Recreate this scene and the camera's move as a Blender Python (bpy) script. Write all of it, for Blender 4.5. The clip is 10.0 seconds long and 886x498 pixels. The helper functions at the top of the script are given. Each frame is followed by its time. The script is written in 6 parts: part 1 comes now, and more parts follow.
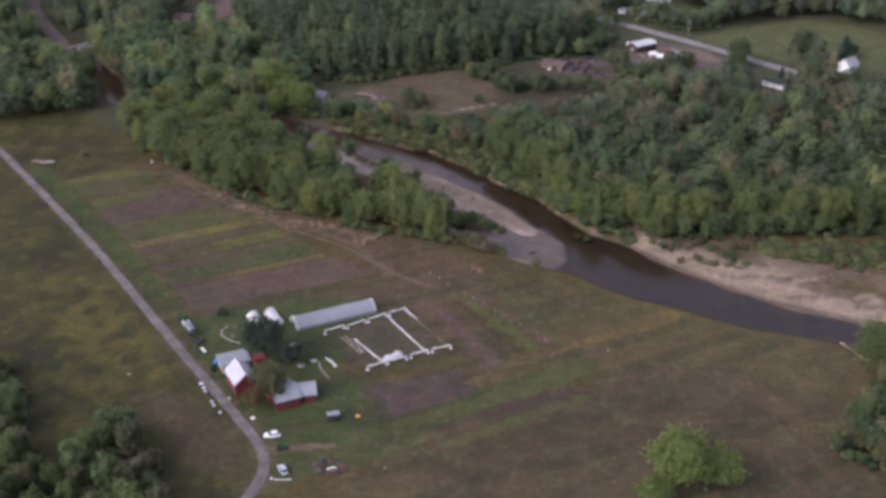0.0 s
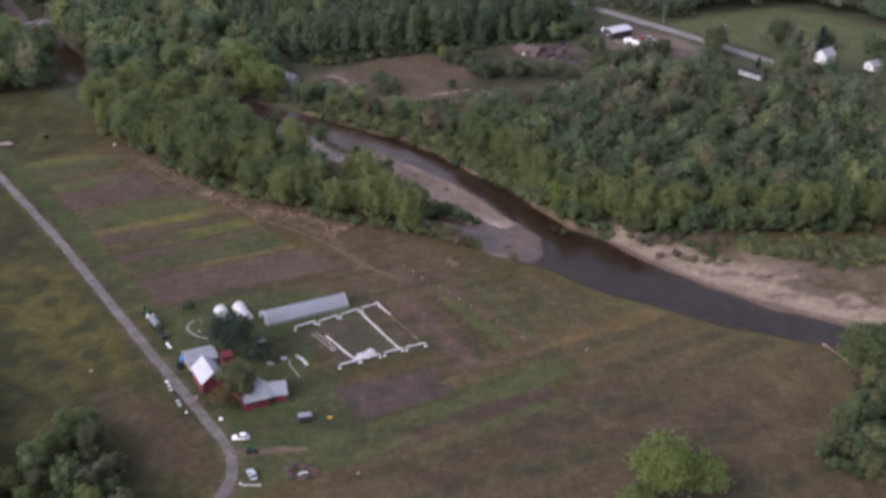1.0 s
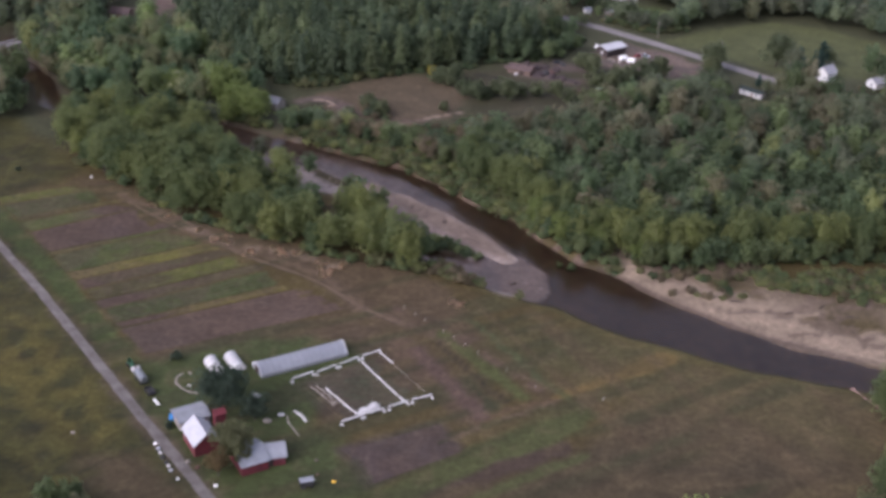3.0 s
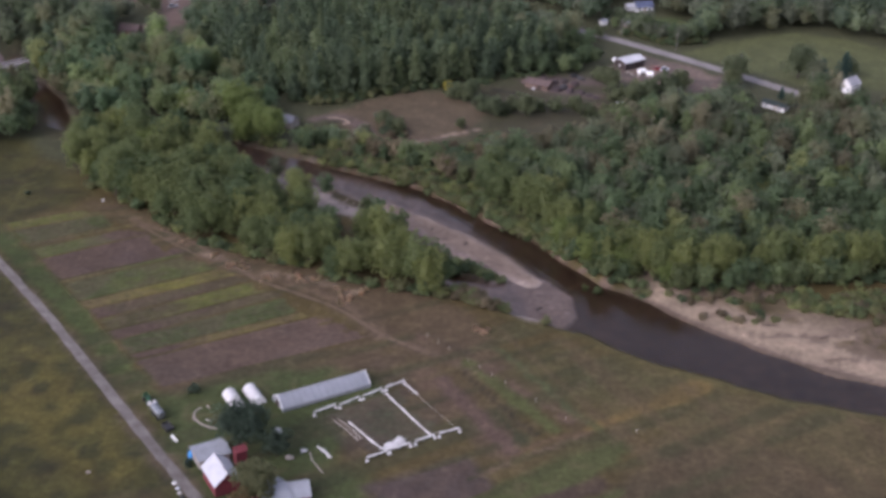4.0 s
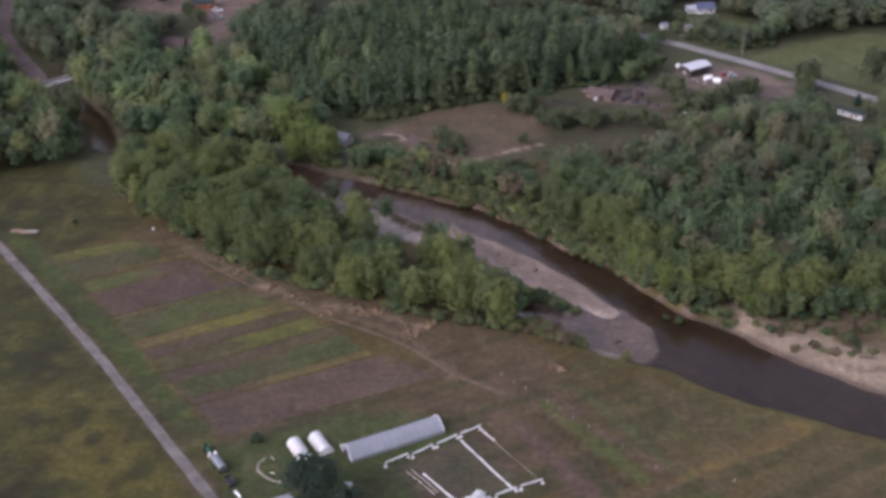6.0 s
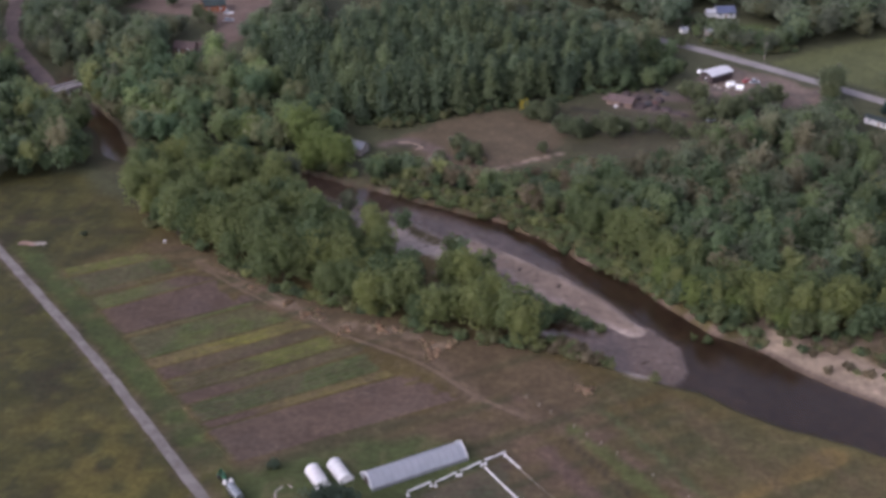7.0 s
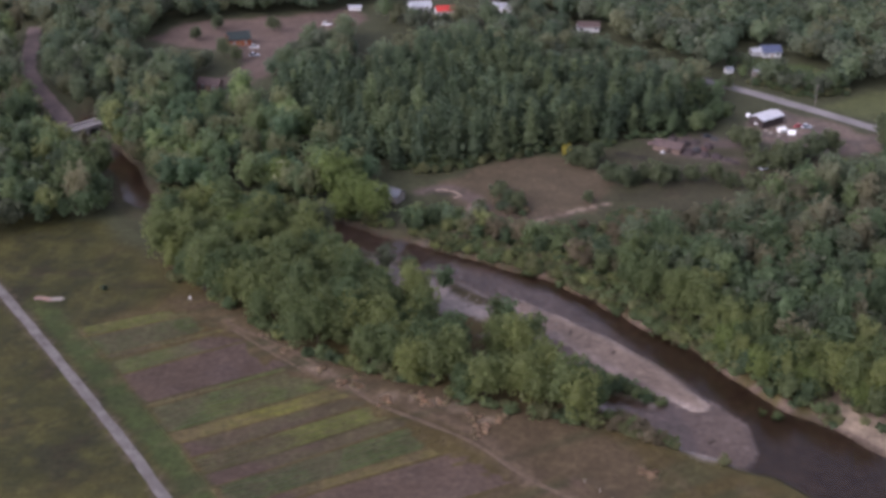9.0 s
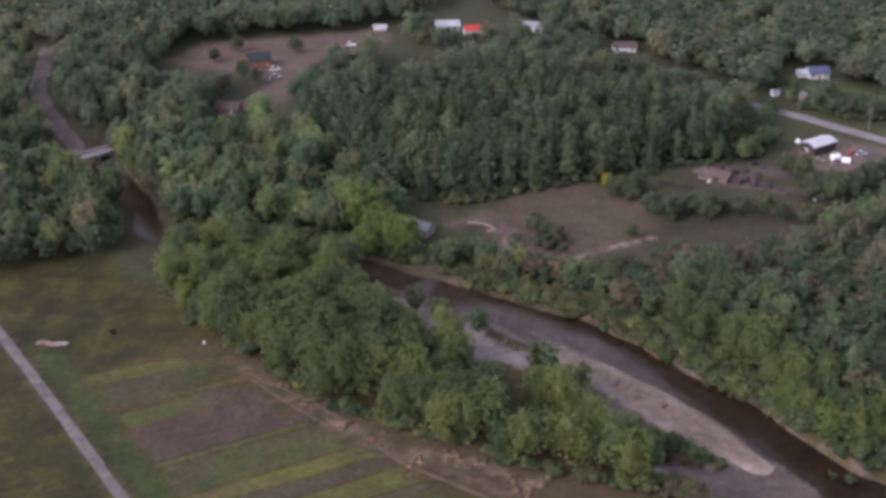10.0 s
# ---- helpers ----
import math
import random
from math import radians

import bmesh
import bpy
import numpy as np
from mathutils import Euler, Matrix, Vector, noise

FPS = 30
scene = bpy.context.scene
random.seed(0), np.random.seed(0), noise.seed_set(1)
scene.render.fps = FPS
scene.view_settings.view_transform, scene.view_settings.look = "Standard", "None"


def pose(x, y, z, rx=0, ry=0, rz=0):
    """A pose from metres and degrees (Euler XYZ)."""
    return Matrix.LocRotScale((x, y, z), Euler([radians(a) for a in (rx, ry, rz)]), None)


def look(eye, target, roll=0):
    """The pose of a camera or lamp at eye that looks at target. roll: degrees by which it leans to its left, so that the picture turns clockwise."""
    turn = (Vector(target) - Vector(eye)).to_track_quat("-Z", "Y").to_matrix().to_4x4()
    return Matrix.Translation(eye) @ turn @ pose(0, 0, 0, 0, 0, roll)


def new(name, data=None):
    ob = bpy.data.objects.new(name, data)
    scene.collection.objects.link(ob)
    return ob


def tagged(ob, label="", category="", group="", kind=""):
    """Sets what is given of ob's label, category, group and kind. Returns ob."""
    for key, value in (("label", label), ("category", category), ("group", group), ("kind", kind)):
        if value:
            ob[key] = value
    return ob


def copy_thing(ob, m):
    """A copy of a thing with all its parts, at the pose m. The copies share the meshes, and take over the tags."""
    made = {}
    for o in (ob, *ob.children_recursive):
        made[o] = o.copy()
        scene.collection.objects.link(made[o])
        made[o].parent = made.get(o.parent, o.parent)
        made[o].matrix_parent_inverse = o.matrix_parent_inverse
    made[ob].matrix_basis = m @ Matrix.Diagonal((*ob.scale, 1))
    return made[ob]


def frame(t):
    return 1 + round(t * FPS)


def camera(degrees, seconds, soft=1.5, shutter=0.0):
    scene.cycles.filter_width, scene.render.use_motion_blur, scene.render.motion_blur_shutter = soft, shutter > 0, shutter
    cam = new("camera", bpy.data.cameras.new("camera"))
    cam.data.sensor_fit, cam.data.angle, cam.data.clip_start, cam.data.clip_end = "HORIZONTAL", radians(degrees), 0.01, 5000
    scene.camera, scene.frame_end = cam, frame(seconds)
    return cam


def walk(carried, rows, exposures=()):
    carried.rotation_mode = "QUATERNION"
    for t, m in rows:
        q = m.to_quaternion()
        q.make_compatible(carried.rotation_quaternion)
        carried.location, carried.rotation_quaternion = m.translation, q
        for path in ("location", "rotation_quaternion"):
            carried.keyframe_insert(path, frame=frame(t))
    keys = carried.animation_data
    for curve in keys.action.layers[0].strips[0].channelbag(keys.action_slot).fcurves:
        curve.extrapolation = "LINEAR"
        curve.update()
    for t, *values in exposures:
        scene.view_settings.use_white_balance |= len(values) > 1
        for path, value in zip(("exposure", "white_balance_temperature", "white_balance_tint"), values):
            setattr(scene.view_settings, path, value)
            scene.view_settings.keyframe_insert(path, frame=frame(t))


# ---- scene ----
cam = camera(40.08, 10.0, soft=3.6)
PATH = [(0.0, pose(-0.00, -0.00, 201.78, 62.555, -1.209, 0.827)),
        (0.5, pose(-2.29, 6.67, 201.30, 61.793, -2.660, 0.139)),
        (1.0, pose(-5.04, 13.29, 200.89, 61.499, -2.737, -0.509)),
        (1.5, pose(-7.70, 19.96, 200.51, 61.350, -2.694, -1.097)),
        (2.0, pose(-10.23, 26.70, 200.14, 61.360, -3.218, -1.513)),
        (2.5, pose(-12.64, 33.39, 199.75, 61.489, -3.082, -1.824)),
        (4.0, pose(-20.62, 53.37, 198.67, 62.040, -2.391, -2.088)),
        (4.5, pose(-23.08, 59.89, 198.32, 61.802, -1.872, -1.910)),
        (5.0, pose(-25.58, 66.50, 197.97, 61.857, -1.704, -1.489)),
        (5.5, pose(-28.10, 72.99, 197.50, 61.835, -1.101, -1.161)),
        (7.0, pose(-35.27, 92.85, 196.91, 61.560, -1.008, -0.664)),
        (7.5, pose(-37.83, 99.45, 196.85, 61.907, -0.919, -0.825)),
        (8.0, pose(-40.52, 106.01, 196.45, 62.444, -0.958, -0.619)),
        (8.5, pose(-43.42, 113.08, 195.62, 62.464, -1.127, -0.320)),
        (9.0, pose(-46.23, 122.34, 194.38, 62.599, -1.371, 0.021)),
        (9.5, pose(-48.60, 136.10, 191.20, 63.089, -1.287, 0.567)),
        (10.0, pose(-50.20, 152.50, 187.00, 63.341, -1.012, 0.938))]
walk(cam, PATH, [(0.0, 0.87, 5880, 26), (10.0, 0.87, 5850, 27)])

# ---- sky and sun: an even overcast ----
world = bpy.data.worlds.new("overcast_sky")
scene.world = world
world.use_nodes = True
wn, wl = world.node_tree.nodes, world.node_tree.links
wn.clear()
sky = wn.new("ShaderNodeTexSky")
sky.sky_type, sky.sun_disc = "NISHITA", False
sky.sun_elevation, sky.sun_rotation = radians(34), radians(-125)
sky.dust_density, sky.air_density = 4.0, 1.0
pale = wn.new("ShaderNodeHueSaturation")
pale.inputs["Saturation"].default_value = 0.4
back = wn.new("ShaderNodeBackground")
back.inputs["Strength"].default_value = 0.15
wout = wn.new("ShaderNodeOutputWorld")
wl.new(sky.outputs[0], pale.inputs["Color"])
wl.new(pale.outputs[0], back.inputs["Color"])
wl.new(back.outputs[0], wout.inputs["Surface"])
sun = new("sun", bpy.data.lights.new("sun", "SUN"))
sun.data.energy, sun.data.angle, sun.data.color = 0.35, radians(30), (1.0, 0.95, 0.88)
sun.matrix_world = look((-80, -60, 70), (0, 0, 0))


# ---- materials ----
def graph(name):
    m = bpy.data.materials.new(name)
    m.use_nodes = True
    n, l = m.node_tree.nodes, m.node_tree.links
    return m, n, l, n["Principled BSDF"]


def noise_at(n, l, scale, detail=4.0, rough=0.6, source="Object"):
    tc, tex = n.new("ShaderNodeTexCoord"), n.new("ShaderNodeTexNoise")
    tex.inputs["Scale"].default_value, tex.inputs["Detail"].default_value = scale, detail
    tex.inputs["Roughness"].default_value = rough
    l.new(tc.outputs[source], tex.inputs["Vector"])
    return tex.outputs["Fac"]


def spread(n, l, fac, low, high, a=0.3, b=0.7):
    """Maps a factor from a..b to low..high."""
    r = n.new("ShaderNodeMapRange")
    r.inputs["From Min"].default_value, r.inputs["From Max"].default_value = a, b
    r.inputs["To Min"].default_value, r.inputs["To Max"].default_value = low, high
    l.new(fac, r.inputs["Value"])
    return r.outputs[0]


def scaled(n, l, colour, fac):
    m = n.new("ShaderNodeVectorMath")
    m.operation = "SCALE"
    if isinstance(colour, tuple):
        m.inputs[0].default_value = colour[:3]
    else:
        l.new(colour, m.inputs[0])
    l.new(fac, m.inputs["Scale"])
    return m.outputs[0]


def blend(n, l, a, b, fac):
    m = n.new("ShaderNodeMix")
    m.data_type = "RGBA"
    for socket, v in ((m.inputs[6], a), (m.inputs[7], b)):
        if isinstance(v, tuple):
            socket.default_value = (*v[:3], 1)
        else:
            l.new(v, socket)
    l.new(fac, m.inputs[0])
    return m.outputs[2]


def bumped(n, l, bsdf, height, strength=0.4, distance=0.1):
    b = n.new("ShaderNodeBump")
    b.inputs["Strength"].default_value, b.inputs["Distance"].default_value = strength, distance
    l.new(height, b.inputs["Height"])
    l.new(b.outputs[0], bsdf.inputs["Normal"])


def surface(name, colour, other=None, rough=0.8, metal=0.0, scale=1.0, fine=9.0, vary=0.25, bump=0.3, source="Object", spec=0.3):
    """A weathered surface: two tones in patches, grain over them, fine relief."""
    m, n, l, bsdf = graph(name)
    big, small = noise_at(n, l, scale, 3, source=source), noise_at(n, l, fine, 5, 0.7, source=source)
    c = blend(n, l, colour, other or tuple(v * 0.7 for v in colour), spread(n, l, big, 0, 1, 0.38, 0.64))
    c = scaled(n, l, c, spread(n, l, small, 1 - vary, 1 + vary))
    l.new(c, bsdf.inputs["Base Color"])
    bsdf.inputs["Roughness"].default_value, bsdf.inputs["Metallic"].default_value = rough, metal
    bsdf.inputs["Specular IOR Level"].default_value = spec
    if bump:
        bumped(n, l, bsdf, small, bump, 0.05)
    return m


def foliage(name, dark, light, by="object", spec=0.25):
    """Leaves: tone by plant and by leaf clump, a little light through them."""
    m, n, l, bsdf = graph(name)
    geo = n.new("ShaderNodeNewGeometry")
    if by == "object":
        info = n.new("ShaderNodeObjectInfo")
        pick = info.outputs["Random"]
        tone = blend(n, l, dark, light, pick)
    else:
        at = n.new("ShaderNodeAttribute")
        at.attribute_name = "tone"
        tone = at.outputs["Color"]
    leaf = spread(n, l, geo.outputs["Random Per Island"], 1.1, 1.58, 0, 1)
    c = scaled(n, l, tone, leaf)
    l.new(c, bsdf.inputs["Base Color"])
    bsdf.inputs["Roughness"].default_value = 0.65
    bsdf.inputs["Specular IOR Level"].default_value = spec
    thin, mix = n.new("ShaderNodeBsdfTranslucent"), n.new("ShaderNodeMixShader")
    mix.inputs[0].default_value = 0.6
    l.new(scaled(n, l, c, spread(n, l, geo.outputs["Random Per Island"], 1.8, 1.8, 0, 1)), thin.inputs["Color"])
    l.new(bsdf.outputs[0], mix.inputs[1])
    l.new(thin.outputs[0], mix.inputs[2])
    l.new(mix.outputs[0], n["Material Output"].inputs["Surface"])
    return m


def ground_material():
    m, n, l, bsdf = graph("meadow_and_soil")
    at = n.new("ShaderNodeAttribute")
    at.attribute_name = "tone"
    patch, tuft, grain = noise_at(n, l, 0.09, 4), noise_at(n, l, 0.55, 6, 0.7), noise_at(n, l, 3.2, 6, 0.75)
    c = scaled(n, l, at.outputs["Color"], spread(n, l, patch, 0.82, 1.18))
    c = scaled(n, l, c, spread(n, l, tuft, 0.72, 1.28))
    c = scaled(n, l, c, spread(n, l, grain, 0.75, 1.25))
    dry = noise_at(n, l, 0.23, 5, 0.65)
    c = blend(n, l, c, scaled(n, l, c, spread(n, l, dry, 1.0, 1.35)), spread(n, l, dry, 0, 1, 0.5, 0.7))
    l.new(c, bsdf.inputs["Base Color"])
    bsdf.inputs["Roughness"].default_value = 0.8
    bsdf.inputs["Specular IOR Level"].default_value = 0.15
    bumped(n, l, bsdf, grain, 0.5, 0.15)
    return m


def water_material():
    """Brown clear river water: the bed shows through, the sky glances off."""
    m, n, l, bsdf = graph("river_water")
    n.remove(bsdf)
    out = n["Material Output"]
    clear, gloss, mix, fr = n.new("ShaderNodeBsdfTransparent"), n.new("ShaderNodeBsdfGlossy"), n.new("ShaderNodeMixShader"), n.new("ShaderNodeFresnel")
    clear.inputs["Color"].default_value = (0.9, 0.84, 0.8, 1)
    gloss.inputs["Roughness"].default_value = 0.14
    fr.inputs["IOR"].default_value = 1.4
    ripple = noise_at(n, l, 0.9, 5, 0.6)
    b = n.new("ShaderNodeBump")
    b.inputs["Strength"].default_value, b.inputs["Distance"].default_value = 0.12, 0.12
    l.new(ripple, b.inputs["Height"])
    l.new(b.outputs[0], gloss.inputs["Normal"])
    l.new(fr.outputs[0], mix.inputs[0])
    l.new(clear.outputs[0], mix.inputs[1])
    l.new(gloss.outputs[0], mix.inputs[2])
    l.new(mix.outputs[0], out.inputs["Surface"])
    return m


GROUND = ground_material()
WATER = water_material()
GRAVEL = surface("packed_gravel", (0.156, 0.14, 0.129), (0.1, 0.088, 0.079), 0.95, scale=0.22, fine=2.0, vary=0.25)
ASPHALT = surface("worn_asphalt", (0.215, 0.195, 0.19), (0.16, 0.145, 0.14), 0.9, scale=0.12, fine=2.5, vary=0.12)
ROAD_DIRT = surface("pinkish_road_dirt", (0.15, 0.11, 0.1), (0.105, 0.08, 0.074), 0.95, scale=0.25, fine=2.2, vary=0.25)
TRACK_DIRT = surface("trodden_tan_soil", (0.128, 0.092, 0.062), (0.08, 0.057, 0.038), 0.95, scale=0.35, fine=2.5, vary=0.3)
DUST = surface("bare_dirt", (0.3, 0.23, 0.18), (0.2, 0.15, 0.115), 0.95, scale=0.3, fine=2.5, vary=0.25)
BARK = surface("grey_brown_bark", (0.1, 0.08, 0.065), (0.055, 0.045, 0.038), 0.9, scale=1.5, fine=12)
LEAF = foliage("broadleaf_crown", (0.061, 0.084, 0.04), (0.124, 0.138, 0.052))
LEAF_BRIGHT = foliage("bright_green_crown", (0.1, 0.127, 0.044), (0.12, 0.146, 0.049))
LEAF_DARK = foliage("deep_green_crown", (0.0354, 0.0513, 0.036), (0.0506, 0.0661, 0.042))
LEAF_YARD = foliage("dusty_green_crown", (0.082, 0.086, 0.045), (0.09, 0.094, 0.048))
LEAF_RUST = foliage("turning_crown", (0.1, 0.075, 0.038), (0.14, 0.09, 0.044))
NEEDLE = foliage("pine_needles", (0.016, 0.036, 0.034), (0.03, 0.055, 0.044))
WOODS = foliage("woodland_leaves", None, None, by="tone")


# ---- plan helpers ----
def smooth(a, b, v):
    u = np.clip((v - a) / (b - a), 0, 1)
    return u * u * (3 - 2 * u)


def lattice(ix, iy, seed):
    h = (ix.astype(np.int64) * 374761393 + iy.astype(np.int64) * 668265263 + seed * 974711) & 0xFFFFFFFF
    h = ((h ^ (h >> 13)) * 1274126177) & 0xFFFFFFFF
    return ((h ^ (h >> 16)) & 0xFFFF) / 65535.0


def vnoise(x, y, size, seed=0):
    """Smooth value noise in 0..1 with features of the given size in metres."""
    x, y = np.asarray(x, float) / size, np.asarray(y, float) / size
    ix, iy = np.floor(x), np.floor(y)
    fx, fy = x - ix, y - iy
    fx, fy = fx * fx * (3 - 2 * fx), fy * fy * (3 - 2 * fy)
    a, b = lattice(ix, iy, seed), lattice(ix + 1, iy, seed)
    c, d = lattice(ix, iy + 1, seed), lattice(ix + 1, iy + 1, seed)
    return (a * (1 - fx) + b * fx) * (1 - fy) + (c * (1 - fx) + d * fx) * fy


def along(x, y, line):
    """Distance to a polyline of (x, y, half width), less the half width there."""
    best = np.full(np.shape(x), 1e9)
    for (ax, ay, aw), (bx, by, bw) in zip(line, line[1:]):
        dx, dy = bx - ax, by - ay
        u = np.clip(((x - ax) * dx + (y - ay) * dy) / (dx * dx + dy * dy), 0, 1)
        best = np.minimum(best, np.hypot(x - ax - u * dx, y - ay - u * dy) - aw - u * (bw - aw))
    return best


def inside(x, y, poly):
    """Signed distance to a polygon's edge, negative inside."""
    edge = along(x, y, [(*p, 0) for p in (*poly, poly[0])])
    odd = np.zeros(np.shape(x), bool)
    for (ax, ay), (bx, by) in zip(poly, poly[1:] + poly[:1]):
        if ay != by:
            odd ^= ((ay > y) != (by > y)) & (x < (bx - ax) * (y - ay) / (by - ay) + ax)
    return np.where(odd, -edge, edge)


# ---- plan: river, bars, roads ----
RIVER = [(420, 210, 12), (260, 285, 11), (175, 322, 9), (132, 339, 8.5), (102, 350, 10), (73, 369, 14), (53, 387, 16), (33, 402, 20), (17, 424, 22),
         (3, 448, 16), (-12, 470, 12), (-36, 487, 9.5), (-62, 502, 8), (-88, 517, 8), (-118, 525, 7), (-146, 528, 6), (-156, 537, 6), (-164, 556, 6), (-178, 580, 6), (-191, 598, 5.5), (-193, 616, 4.5), (-186, 634, 3.5)]
RIFFLE = [(-176, 578, 2), (-186, 592, 2.5)]
SAND_BAR = [(-18, 463, 1.5), (-7, 451, 3.5), (6, 437, 5), (18, 423, 5), (31, 407, 1.2)]
SHOAL = [(-150, 529, 5), (-118, 525, 6), (-88, 517, 6.5), (-64, 501, 6.5), (-44, 489, 8), (-28, 478, 10), (-14, 463, 12), (0, 443, 12.5), (14, 424, 11), (28, 407, 8)]
LAGOON = [(4, 404, 4), (18, 398, 10), (30, 393, 10), (35, 389, 7)]
BAR_TAIL = [(24, 413, 5), (31, 405, 7), (35, 397, 7.5), (35.5, 388, 7), (34, 382, 6)]
LAGOON_LIP = [(-2, 418, 4), (8, 416, 3), (18, 409, 1.5)]
ROAD = [(-60, 226), (-53, 240), (-49.4, 247), (-46.8, 255), (-46.4, 262), (-50.4, 271), (-59, 283.6), (-72.6, 303.8), (-87.3, 325.6), (-104.3, 351.4), (-123.4, 379.8), (-146.2, 411.2), (-168.4, 441.6), (-184.5, 463), (-199, 481), (-240, 505)]
BRIDGE_ROAD = [(-255, 740), (-246, 700), (-240, 676), (-228, 650), (-214, 627), (-203, 608), (-199, 599)]
MAIN_ROAD = [(-20, 800), (40, 722), (78, 685), (105, 663), (124, 645), (147, 623), (173, 596), (205, 560), (260, 500), (400, 360)]


def height(x, y):
    x, y = np.asarray(x, float), np.asarray(y, float)
    wob = (vnoise(x, y, 9, 3) - 0.5) * 2.2
    d = along(x, y, RIVER) + wob
    z = -2.9 * smooth(2.5, -3.5, d)
    z = np.where(d < 6, np.maximum(z, -1.35 * smooth(2.0, -0.5, along(x, y, SAND_BAR) + wob * 0.6) - 9 * smooth(0.5, 4, along(x, y, SAND_BAR))), z)
    z = np.where(d < 3, np.maximum(z, -1.93 - 2 * smooth(-1, 4, along(x, y, SHOAL) + wob)), z)
    z = np.where(d < 3, np.maximum(z, -1.95 - 2 * smooth(-2, 6, along(x, y, LAGOON) + wob * 0.6)), z)
    z = np.where(d < 3, np.maximum(z, -1.86 - 2 * smooth(-0.5, 2.5, along(x, y, BAR_TAIL) + wob * 0.6)), z)
    z = np.where(d < 3, np.maximum(z, -1.5 - 3 * smooth(0, 3, along(x, y, LAGOON_LIP) + wob * 0.6)), z)
    z = np.where(d < 3, np.maximum(z, -1.62 - 3 * smooth(0, 4, along(x, y, RIFFLE) + wob)), z)
    shelf = smooth(52, 66, x) * smooth(-4, 4, (y - 352) - (120 - x) * 0.33)
    beach = -2.9 + 1.12 * smooth(-5, 0.6, d) + 1.0 * smooth(0, 15, d) + 0.78 * smooth(15, 38, d)
    z = z * (1 - shelf) + beach * shelf
    return z + (vnoise(x, y, 14, 8) - 0.5) * 0.25 * smooth(1, 6, d)


def ground_z(x, y):
    return float(height(np.array([x]), np.array([y]))[0])


GRASS, OLIVE, LUSH = (0.064, 0.049, 0.019), (0.044, 0.0425, 0.0145), (0.043, 0.059, 0.021)
BROWN, SOIL, SOIL_DARK = (0.07, 0.053, 0.029), (0.085, 0.058, 0.041), (0.054, 0.041, 0.037)
SAND, FLOOR = (0.236, 0.181, 0.13), (0.052, 0.054, 0.028)
FARM_SIDE = [(-120, 385), (-60, 268), (-40, 225), (240, 225), (240, 300), (128, 330), (74, 345), (30, 378), (-2, 396), (-60, 415), (-120, 462), (-160, 446)]
EAST_FIELD = [(-10, 270), (40, 300), (78, 340), (128, 328), (150, 290), (150, 225), (-20, 225), (-30, 250)]
YARD = [(-84, 336), (-50, 352), (-12, 352), (-30, 312), (-14, 282), (-22, 266), (-46, 258), (-54, 272), (-70, 298)]
FRAME_PLOT = [(-38, 327), (-13, 344), (2, 320), (-23, 308)]
TILLED = [(-24, 298), (4, 311), (10, 299), (-16, 282)]
WEST_BROWN = [(-90, 292), (-76, 296), (-62, 280), (-53, 264), (-52, 252), (-73, 265)]
PASTURE = [(-44, 553), (-18, 577), (10, 584), (27, 556), (15, 531), (-25, 518), (-36, 529)]
MEADOW_EAST = [(12, 524), (27, 556), (10, 584), (46, 597), (92, 600), (126, 584), (85, 548), (53, 526), (25, 512)]
LOT = [(88, 612), (92, 624), (112, 640), (142, 616), (150, 600), (136, 590), (110, 590)]
HAYFIELD = [(133, 648), (160, 668), (205, 688), (232, 676), (252, 658), (290, 630), (290, 592), (250, 596), (228, 600), (199, 598), (178, 606)]
CLEARING = [(-192, 722), (-180, 752), (-117, 774), (-92, 790), (-84, 765), (-95, 736), (-114, 706), (-130, 662), (-142, 655), (-152, 650), (-140, 690), (-150, 705)]
GREEN_LANE = [(-45, 256, 4), (-22, 268, 4), (8, 289, 5), (37, 311, 5), (44, 316, 3)]
BROWN_BAND = [(-1, 277, 2), (18, 290, 2.5), (37, 300, 2)]
TRACK = [(-124, 457, 0.7), (-108, 444, 0.8), (-84, 421, 1.0), (-68, 409.5, 1.0), (-48, 400, 0.8), (-32, 390, 1.0), (-20, 370, 1.0), (-4, 361, 0.8), (10, 348, 0.7), (25, 337, 0.7), (38, 325, 0.7)]
BANK_PATCHES = [(-112, 449, 1.2), (-86, 424.5, 1.6), (-62, 409, 1.5), (-40, 403, 2), (-30, 396, 2.2)]
LANE_EAST = [(38, 322, 1.6), (56, 333, 2.2), (73, 345, 3)]
LANE_NORTH = [(41, 321.5, 0.9), (28, 343, 0.9), (15, 364, 0.6)]
SAND_PATH = [(-19, 514, 0.6), (-6, 522, 0.9), (7, 530, 0.9), (22, 538.5, 0.7)]
SCRIBBLE = [(-46, 548, 3), (-39, 539, 4), (-34, 515, 2.5)]


